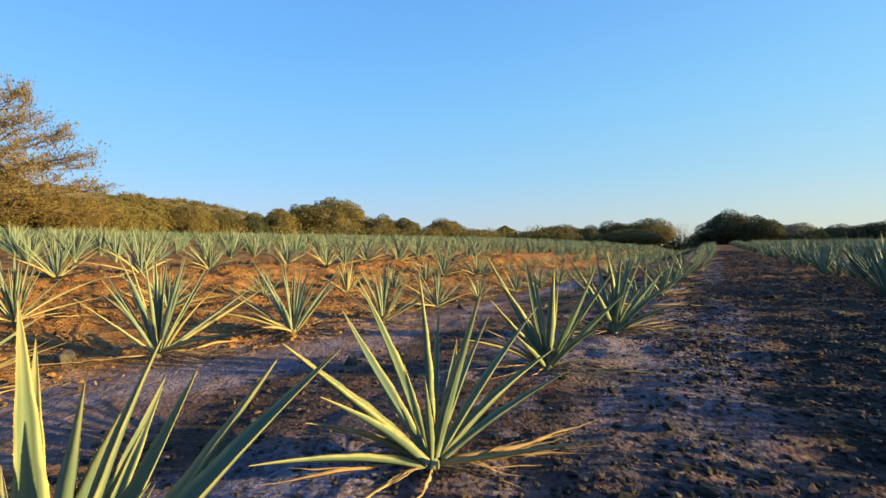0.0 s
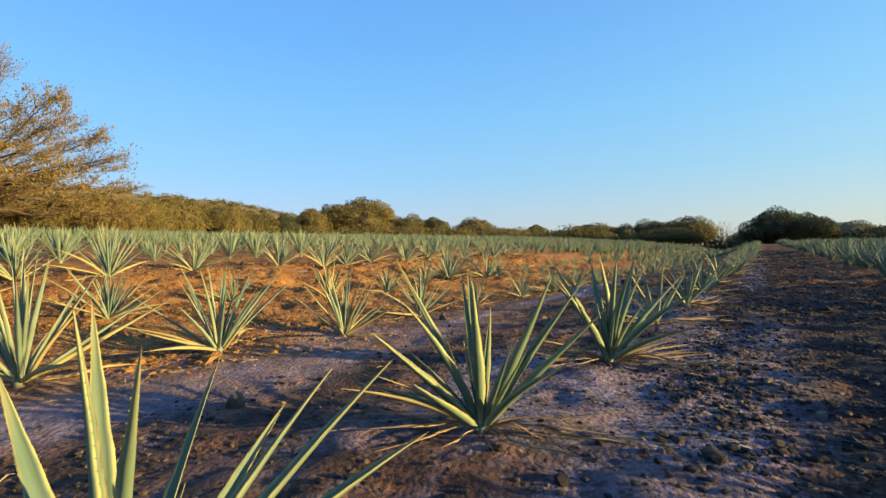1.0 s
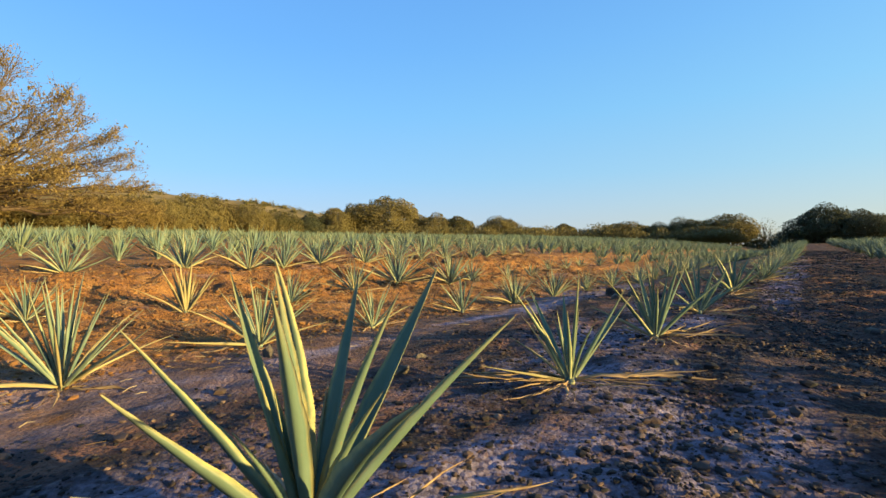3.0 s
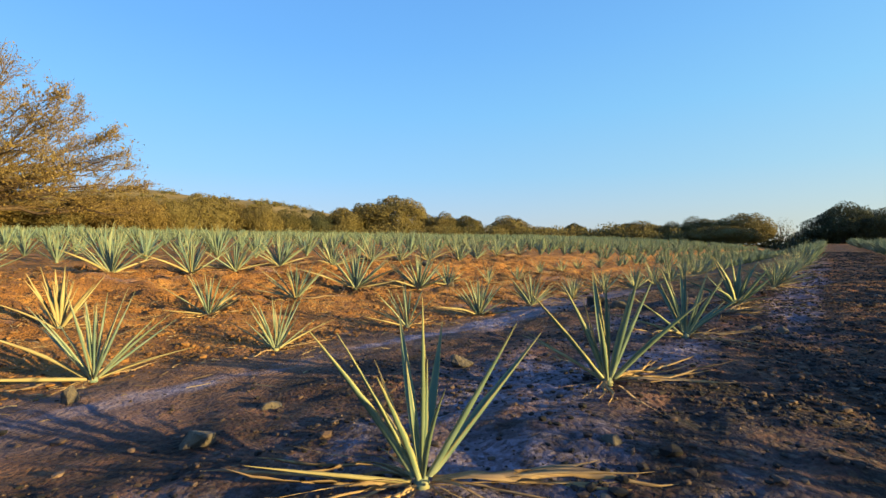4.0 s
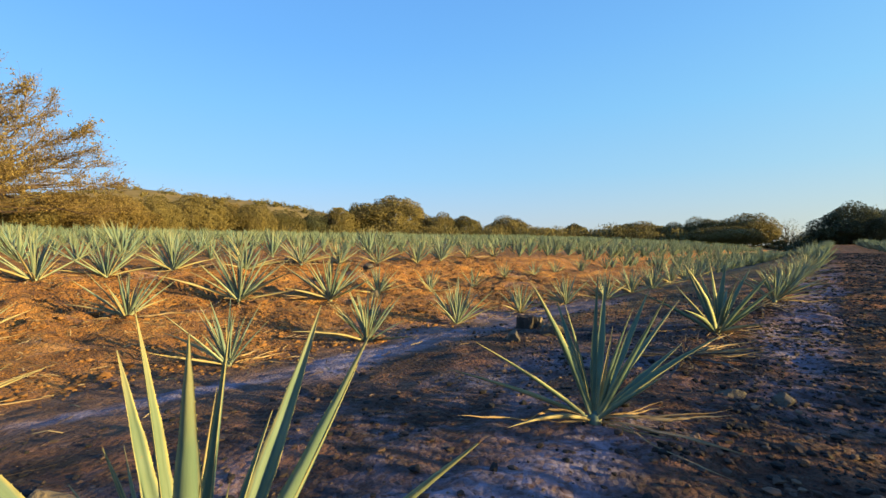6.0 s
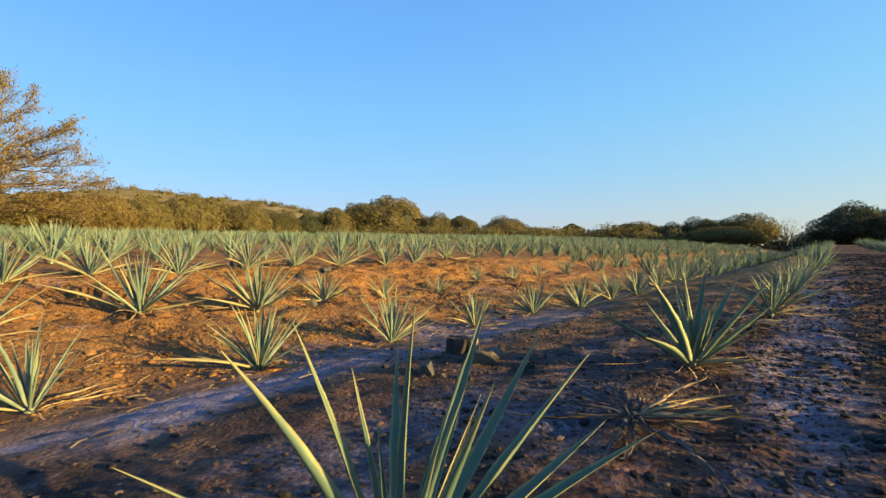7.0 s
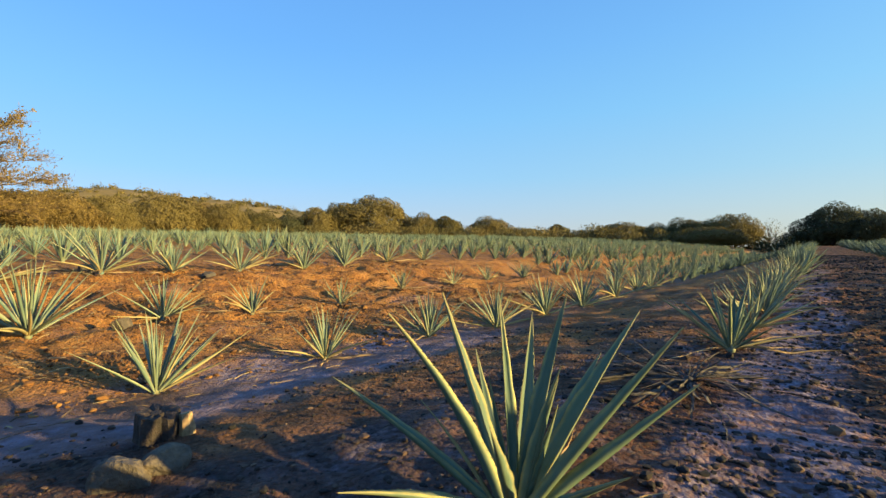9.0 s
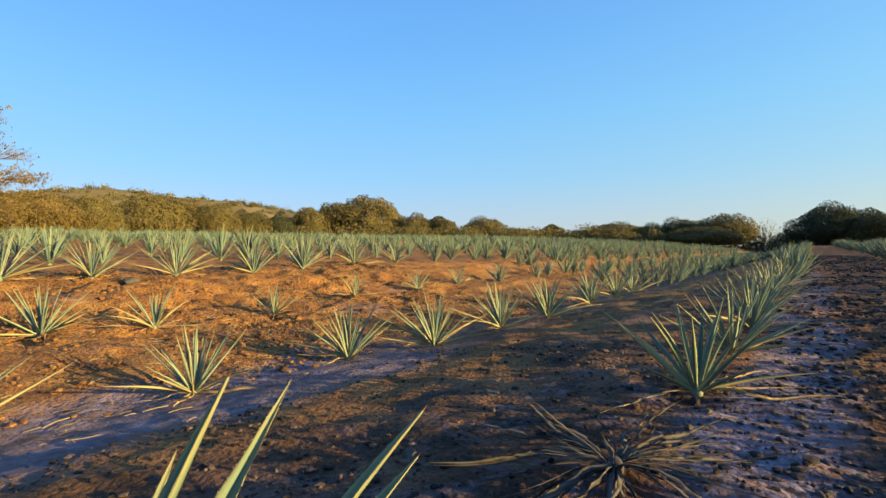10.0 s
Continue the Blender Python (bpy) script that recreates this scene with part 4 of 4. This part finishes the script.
def big_tree(x, y, height, radius, seed):
    """A wide, half-bare tree: long limbs that reach out in layers, flat sprays of twigs and clumps of orange leaves at their ends."""
    r = random.Random(seed)
    thing = new("tree")
    thing.location = (x, y, float(land(x, y)) - 0.1)
    fork = Vector((0.1, 0.3, height * 0.15))
    trunk, twigs = bmesh.new(), bmesh.new()
    limb(trunk, [Vector((0, 0, -0.3)), Vector((0.15, 0.1, height * 0.07)), fork], 0.85, 0.62, 10)
    pts = []

    def jitter(amount):
        return Vector((r.gauss(0, amount), r.gauss(0, amount), r.gauss(0, amount)))

    def spray(start, d, length, thick):
        """A side branch with flat fans of twigs and clumps of leaves."""
        line = [start]
        for k in range(4):
            d = (d + Vector((r.gauss(0, 0.22), r.gauss(0, 0.22), r.gauss(0.04, 0.12)))).normalized()
            line.append(line[-1] + d * length / 4)
        limb(twigs, line, thick, 0.016, 4)
        for k in range(1, 5):
            for side in ((-1, 0.4) if k % 2 else (1, -0.4)):
                turn = Matrix.Rotation(side * r.uniform(0.4, 1.1), 3, "Z")
                e = (turn @ d + Vector((0, 0, r.gauss(0.1, 0.25)))).normalized()
                a = line[k]
                b = a + e * r.uniform(0.5, 1.35)
                mid = a.lerp(b, 0.5) + jitter(0.08)
                limb(twigs, [a, mid, b], 0.016, 0.006, 3)
                for q, most in ((mid, 3), (b, 9)):
                    c = q + jitter(0.25)
                    limb(twigs, [q, c], 0.008, 0.004, 3)
                    full = noise.noise(c * 0.33 + Vector((3, 1, 7))) + 0.35 * (0.45 - c.z / height)
                    if full > 0.08:
                        pts.extend(c + jitter(0.14) for _ in range(r.randint(most // 3, most)))
                    elif r.random() < 0.45:
                        pts.append(c)

    for i in range(120):
        az = i * 2.39996 + r.uniform(-0.2, 0.2)
        z = 0.05 + 0.93 * ((i * 0.7548 + 0.1) % 1.0)
        reach = math.sqrt(max(0.02, 1 - z * z)) * r.uniform(0.9, 1.0)
        tip = Vector((math.cos(az) * reach * radius, math.sin(az) * reach * radius, 0.9 + z * (height - 0.9)))
        root = fork + Vector((0, 0, r.uniform(-0.2, 0.18) * height * 0.3))
        bend = root.lerp(tip, 0.5) + Vector((0, 0, (0.10 - 0.22 * z) * height * r.uniform(0.6, 1.4))) + jitter(0.5)
        line = []
        for k in range(13):
            f = k / 12
            line.append(root * (1 - f) ** 2 + bend * 2 * f * (1 - f) + tip * f * f + jitter(0.16 if 0 < k < 12 else 0.0))
        limb(trunk, line, r.uniform(0.10, 0.26), 0.025, 6)
        for k in range(4, 13):
            d = (line[k] - line[k - 1]).normalized()
            for side in ((-1, 1) if k > 8 else ((-1) ** (k + i),)):
                e = Matrix.Rotation(side * r.uniform(0.35, 1.0), 3, "Z") @ d
                e.z = e.z * 0.6 + r.gauss(0.08, 0.12)
                spray(line[k], e.normalized(), r.uniform(1.0, 2.6) * (1.15 - 0.4 * k / 12), 0.05 - 0.002 * k)
        spray(tip, (tip - line[-2]).normalized(), 1.3, 0.028)
    for name, bm in (("trunk", trunk), ("branchwork", twigs)):
        me = bpy.data.meshes.new(name)
        bm.to_mesh(me)
        bm.free()
        me.materials.append(BARK if name == "trunk" else TWIG)
        ob = new(name, me)
        ob.parent = thing
    v, f = leaf_cloud(pts, 0.10, r)
    crown = new("crown", crown_mesh((v, f), ORANGE_LEAF))
    crown.parent = thing
    return tagged(thing, "wide half-bare tree with layered limbs and sparse orange leaves", "tree")


TWIG = plain_noise_material("twig", [(0.3, (0.045, 0.032, 0.015)), (0.7, (0.15, 0.10, 0.04))], 2, 0.9, 0.3, 0.02)
big_tree(-56.8, 4.8, 15.3, 17.1, 4)


def hill():
    """The dry hillside behind the left of the field."""
    bearings = np.linspace(44, 118, 90)
    reach = np.linspace(190, 520, 40)
    crest = np.interp(bearings, [44, 50, 54, 61, 67, 72, 76, 79, 84, 95, 118], [2, 17, 24, 31, 33, 35, 36.5, 33, 29, 27, 10])
    verts = []
    for i, b in enumerate(bearings):
        for d in reach:
            x, y = by_bearing(b, d)
            f = min(1, max(0, (d - 190) / 120))
            f = f * f * (3 - 2 * f) * (1 - 0.5 * max(0, (d - 330) / 190))
            verts.append((x, y, -0.5 + float(land(x, y)) * (1 - f) + f * crest[i] * d / 310 * 0.97 + f * 2.0 * float(value_noise(x, y, 23)) - f))
    m = len(reach)
    faces = [(i * m + j, (i + 1) * m + j, (i + 1) * m + j + 1, i * m + j + 1) for i in range(len(bearings) - 1) for j in range(m - 1)]
    tagged(mesh_object("hill", verts, faces, HILL), "low dry golden-brown hill behind the field", "hill", kind="structure")
    # scrub on its slope
    r = random.Random(8)
    pts = []
    for _ in range(420):
        b, d = r.uniform(46, 112), r.uniform(215, 330)
        x, y = by_bearing(b, d)
        f = min(1, max(0, (d - 190) / 120))
        f = f * f * (3 - 2 * f)
        z = -0.5 + float(land(x, y)) * (1 - f) + f * float(np.interp(b, bearings, crest)) * d / 310 * 0.97
        rad = r.uniform(1.0, 3.2)
        for _ in range(60):
            p = Vector((r.gauss(0, 0.5), r.gauss(0, 0.5), abs(r.gauss(0, 0.45)))) * rad
            pts.append(p + Vector((x, y, z)))
    half = len(pts) // 120 * 60
    v, f = leaf_cloud(pts[:half], 0.5, r)
    tagged(mesh_object("scrub", v, f, BROWN_LEAF, smooth=False), "dry brown scrub on the hillside", "scrub", kind="stuff")
    v, f = leaf_cloud(pts[half:], 0.5, r)
    tagged(mesh_object("scrub", v, f, OLIVE_LEAF, smooth=False), "olive-green scrub on the hillside", "scrub", kind="stuff")


hill()


def undergrowth(name, lo, hi, material, label, step=0.5):
    """Low dense growth that closes the tree line near the ground."""
    r = random.Random(int(lo) + 50)
    pts = []
    b = lo
    while b < hi:
        d = r.uniform(112, 130)
        x, y = by_bearing(b, d)
        h, w = r.uniform(1.8, 4.2), r.uniform(2.2, 4.2)
        for _ in range(300):
            u, t = r.uniform(-1, 1), r.uniform(-1, 1)
            z = h * r.random() * math.sqrt(max(0.05, 1 - u * u * 0.9 - t * t * 0.0))
            pts.append(Vector((x + u * w, y + t * w, float(land(x, y)) + z)))
        b += step
    v, f = leaf_cloud(pts, 0.21, r)
    tagged(mesh_object(name, v, f, material, smooth=False), label, "undergrowth", kind="stuff")


undergrowth("undergrowth", 38, 104, BROWN_LEAF, "dry brown undergrowth along the field's edge")
undergrowth("undergrowth", 39, 80, OLIVE_LEAF, "olive-green undergrowth between the brown bushes", 1.4)
undergrowth("undergrowth", 10, 38, BROWN_LEAF, "dry brown undergrowth along the field's edge")
undergrowth("undergrowth", 4, 38.5, OLIVE_LEAF, "olive undergrowth along the field's edge", 1.0)
# the dark leaf colour puts the backlit shade into this stretch too
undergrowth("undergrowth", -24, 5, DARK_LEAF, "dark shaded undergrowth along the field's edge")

# ---- stones, litter and what lies between the rows ----
CLOD = plain_noise_material("clod", [(0.2, (0.046, 0.021, 0.009)), (0.5, (0.145, 0.066, 0.020)), (0.85, (0.250, 0.125, 0.040))], 6, 0.95, 0.5, 0.01, 0.6)
ICO = bmesh.new()
bmesh.ops.create_icosphere(ICO, subdivisions=1, radius=1.0)
ICO_V = np.array([v.co[:] for v in ICO.verts])
ICO_F = np.array([[v.index for v in f.verts] for f in ICO.faces])
ICO.free()


OCT_V = np.array([(1, 0, 0), (-1, 0, 0), (0, 1, 0), (0, -1, 0), (0, 0, 1), (0, 0, -1)], float)
OCT_F = np.array([(0, 2, 4), (2, 1, 4), (1, 3, 4), (3, 0, 4), (2, 0, 5), (1, 2, 5), (3, 1, 5), (0, 3, 5)])


def scatter_stones(name, x, y, size, label, material, seed, fine=True):
    """Many small uneven stones in one mesh: the larger ones with more faces."""
    g = np.random.default_rng(seed)
    verts, faces, base = [], [], 0
    large = size > (0.0125 if fine else 0.0)
    for pick, bv, bf in ((~large, OCT_V, OCT_F), (large, ICO_V, ICO_F)):
        n, m = int(pick.sum()), len(bv)
        if not n:
            continue
        px, py, sz = x[pick], y[pick], size[pick]
        p = bv[None] * (1 + g.uniform(-0.3, 0.3, (n, m, 1))) + g.uniform(-0.16, 0.16, (n, m, 3))
        p = np.clip(p, -0.85, 0.85) * (sz[:, None] * g.uniform(0.7, 1.35, (n, 3)) * np.array([1, 1, 0.62]))[:, None]
        a = g.uniform(0, 6.28, n)[:, None]
        z = ground_height(px, py) + sz * 0.2
        q = np.stack([p[..., 0] * np.cos(a) - p[..., 1] * np.sin(a) + px[:, None], p[..., 0] * np.sin(a) + p[..., 1] * np.cos(a) + py[:, None], p[..., 2] + z[:, None]], -1)
        verts += q.reshape(-1, 3).tolist()
        faces += (bf[None] + base + (np.arange(n) * m)[:, None, None]).reshape(-1, 3).tolist()
        base += n * m
    return tagged(mesh_object(name, verts, faces, material, smooth=False), label, "gravel", kind="stuff")


def strewn(count, lo, hi, seed, cell, mean, spread, power=1.0):
    """Places and sizes of stones, thicker in patches."""
    g = np.random.default_rng(seed)
    x, y = g.uniform(lo[0], hi[0], count * 3), lo[1] + (hi[1] - lo[1]) * g.random(count * 3) ** power
    edge = np.clip(np.minimum(x - lo[0], hi[0] - x) / 0.7, 0, 1) * 1.3 + (value_noise(x, y, 0.6) - 0.5)
    keep = g.random(count * 3) < (0.15 + 1.1 * value_noise(x, y, cell) ** 2) * np.clip(edge, 0, 1)
    x, y = x[keep][:count], y[keep][:count]
    return x, y, np.exp(g.normal(mean, spread, len(x)))


STONES = "small dark stones strewn over the trodden track"
scatter_stones("gravel", *strewn(42000, (-0.5, 1.0), (2.9, 17.0), 21, 0.5, -4.6, 0.46, 1.35), STONES, GRAVEL, 3)
scatter_stones("gravel", *strewn(14000, (-3.0, 0.5), (0.1, 17.0), 22, 0.7, -4.7, 0.42, 1.1), "small stones and crumbs between the rows", GRAVEL, 4)
scatter_stones("gravel", *strewn(800, (-3.4, 0.5), (2.9, 18.0), 23, 0.9, -4.15, 0.36), "scattered larger stones on the dark soil", GRAVEL, 5, fine=False)
scatter_stones("gravel", *strewn(9000, (-0.5, 17.0), (2.4, 46.0), 25, 0.9, -4.0, 0.4), "stones strewn over the far end of the track", GRAVEL, 7)
scatter_stones("clods", *strewn(19000, (-11.5, 1.0), (-3.6, 22.0), 24, 0.8, -4.25, 0.5), "crumbled red clods of tilled soil", CLOD, 6, fine=False)


def rock(x, y, sx, sy, sz, seed, label, material=None, turn=0):
    """A single angular rock lying half sunk."""
    r = random.Random(seed)
    bm = bmesh.new()
    bmesh.ops.create_icosphere(bm, subdivisions=4, radius=1.0)
    planes = [(Vector((r.gauss(0, 1), r.gauss(0, 1), r.gauss(0, 1))).normalized(), r.uniform(0.5, 0.82)) for _ in range(15)]
    for v in bm.verts:
        d = v.co.normalized()
        reach = min([1.0] + [h / d.dot(n) for n, h in planes if d.dot(n) > 0.05])
        reach *= 1.12 + 0.04 * noise.noise(d * 3 + Vector((seed, 0, 0))) + 0.03 * noise.noise(d * 9)
        v.co = Vector((d.x * reach * sx / 2, d.y * reach * sy / 2, d.z * reach * sz * 0.6 + sz * 0.25))
    me = bpy.data.meshes.new("rock")
    bm.to_mesh(me)
    bm.free()
    me.materials.append(material or ROCK)
    ob = new("rock", me)
    ob.matrix_world = Matrix.Translation(at_ground(x, y, 0.02)) @ Matrix.Rotation(radians(turn), 4, "Z")
    return tagged(ob, label, "rock", "field rocks")


GREYROCK = "grey angular rock lying on the dark soil"
for spec in ((-2.09, 12.44, 0.24, 0.17, 0.14, 1), (-2.09, 12.59, 0.22, 0.15, 0.125, 2), (-2.27, 11.97, 0.22, 0.15, 0.13, 3), (-1.9, 8.44, 0.20, 0.15, 0.14, 4),
             (-2.10, 6.6, 0.20, 0.12, 0.13, 5), (-1.33, 13.64, 0.13, 0.10, 0.08, 6), (-0.47, 7.69, 0.14, 0.10, 0.06, 7), (0.79, 10.2, 0.20, 0.16, 0.12, 8),
             (0.38, 4.52, 0.16, 0.09, 0.06, 9), (-2.59, 2.8, 0.13, 0.12, 0.13, 10), (-3.5, 6.35, 0.14, 0.12, 0.15, 11), (-0.3, 11.02, 0.22, 0.12, 0.07, 12),
             (-0.08, 11.12, 0.13, 0.10, 0.09, 13), (-9.86, 13.96, 0.34, 0.28, 0.24, 16), (-8.93, 15.65, 0.30, 0.24, 0.18, 17), (-6.2, 13.54, 0.24, 0.20, 0.22, 18), (-4.8, 1.65, 0.28, 0.2, 0.16, 19), (1.3, 7.37, 0.16, 0.13, 0.08, 20), (-2.35, 7.14, 0.14, 0.1, 0.08, 21), (-1.4, 14.54, 0.10, 0.09, 0.07, 14), (-1.55, 15.44, 0.14, 0.12, 0.06, 15)):
    rock(*spec, GREYROCK, turn=spec[5] * 47)


def stump(x, y):
    thing = new("stump")
    thing.location = at_ground(x, y, 0.02)
    bm = bmesh.new()
    r = random.Random(2)
    n, rings = 30, []
    flute = [1.04 + 0.11 * math.sin(5 * k * 2 * math.pi / 30) + r.uniform(-0.09, 0.09) for k in range(n)]
    jag = [r.uniform(-0.012, 0.012) for _ in range(n)]
    for h, rad in ((0, 0.098), (0.03, 0.088), (0.08, 0.085), (0.13, 0.084), (0.168, 0.080), (0.160, 0.03)):
        rings.append([bm.verts.new((rad * flute[k] * math.cos(2 * math.pi * k / n) * 1.3, rad * flute[k] * math.sin(2 * math.pi * k / n),
                                    h + (jag[k] if h > 0.12 else 0))) for k in range(n)])
    for a, b in zip(rings, rings[1:]):
        for k in range(n):
            bm.faces.new((a[k], a[(k + 1) % n], b[(k + 1) % n], b[k]))
    bm.faces.new(rings[-1])
    me = bpy.data.meshes.new("wood")
    bm.to_mesh(me)
    bm.free()
    me.materials.append(CHAR)
    ob = new("wood", me)
    ob.parent = thing
    ob.scale = (1.12, 1.1, 0.92)
    bm = bmesh.new()
    limb(bm, [Vector((0.12, 0.09, -0.02)), Vector((0.125, 0.095, 0.08)), Vector((0.11, 0.09, 0.155))], 0.045, 0.03, 7)
    me = bpy.data.meshes.new("splinter")
    bm.to_mesh(me)
    bm.free()
    me.materials.append(DRY)
    chip = new("splinter", me)
    chip.parent = thing
    tagged(chip, "tan splinter of bare wood")
    return tagged(thing, "short charred wooden stump standing in the soil", "stump")


stump(-2.55, 12.70)


def dead_agave(x, y, seed, count, length, tan):
    """A withered plant: thin dark leaves sprawled round a dry heart, and a bundle of paler ones to one side."""
    r = random.Random(seed)
    plant = new("dead_agave")
    plant.location = at_ground(x, y, 0.01)
    core = new("heart", HEART_DRY)
    core.parent = plant
    core.location = (0, 0, 0.03)
    for i in range(count):
        upright = i % 9 == 0
        add_leaf(plant, r.choice(GREY_LEAVES), "withered_leaf", r.uniform(0, 360), r.uniform(12, 45) if upright else r.uniform(-5, 8),
                 length * (r.uniform(0.3, 0.5) if upright else r.uniform(0.4, 1.05)), up=0.05, out=0.03, roll=r.uniform(-70, 70), fat=r.uniform(0.35, 0.75))
    for az, el, ln in tan:
        add_leaf(plant, r.choice(DRY_LEAVES), "dead_leaf", az, el, ln, up=0.05, out=0.03, roll=r.uniform(-60, 60), fat=r.uniform(0.4, 0.75))
    return tagged(plant, "collapsed dead agave with grey withered leaves on soil", "dead agave")


HEART_DRY = HEART.copy()
HEART_DRY.materials.clear()
HEART_DRY.materials.append(GREY)
dead_agave(-0.66, 11.65, 5, 46, 0.66, [(2 + 3.5 * k, 2 + 3.5 * (k % 4), 0.30 + 0.06 * (k % 5)) for k in range(22)])
dead_agave(-0.57, 14.76, 6, 58, 0.78, [(48, 10, 0.42), (30, 6, 0.36), (40, 3, 0.5)])


def litter():
    """Dry straw and leaf scraps lying about the rows."""
    g = np.random.default_rng(9)
    vs, fs = [], []
    n = 9000
    row = g.choice([-4.0, -5.2, -6.6, -6.6, -7.6, -9.7, -9.7], n)
    x, y = row + g.normal(0, 0.6, n), g.uniform(-0.5, 23, n)
    ln, w, a = g.uniform(0.03, 0.17, n) * np.where(row > -1, 0.5, 1.0), g.uniform(0.0012, 0.0042, n), g.uniform(0, 6.28, n)
    for s in (-1, 0, 1):
        px, py = x + np.cos(a) * ln / 2 * s, y + np.sin(a) * ln / 2 * s
        z = ground_height(px, py) + 0.006 + (0.005 if s == 0 else 0)
        vs += [np.stack([px - np.sin(a) * w, py + np.cos(a) * w, z], -1), np.stack([px + np.sin(a) * w, py - np.cos(a) * w, z + 0.004], -1)]
    vs = np.stack(vs, 1).reshape(-1, 3).tolist()
    for i in range(0, 6 * n, 6):
        fs += [(i, i + 1, i + 3, i + 2), (i + 2, i + 3, i + 5, i + 4)]
    tagged(mesh_object("litter", vs, fs, STRAW, smooth=False), "dry straw and leaf scraps on the soil", "litter", kind="stuff")


STRAW = plain_noise_material("straw", [(0.25, (0.06, 0.037, 0.02)), (0.55, (0.17, 0.11, 0.05)), (0.85, (0.33, 0.24, 0.12))], 6, 0.85, 0.2, 0.004, 0.8)
litter()
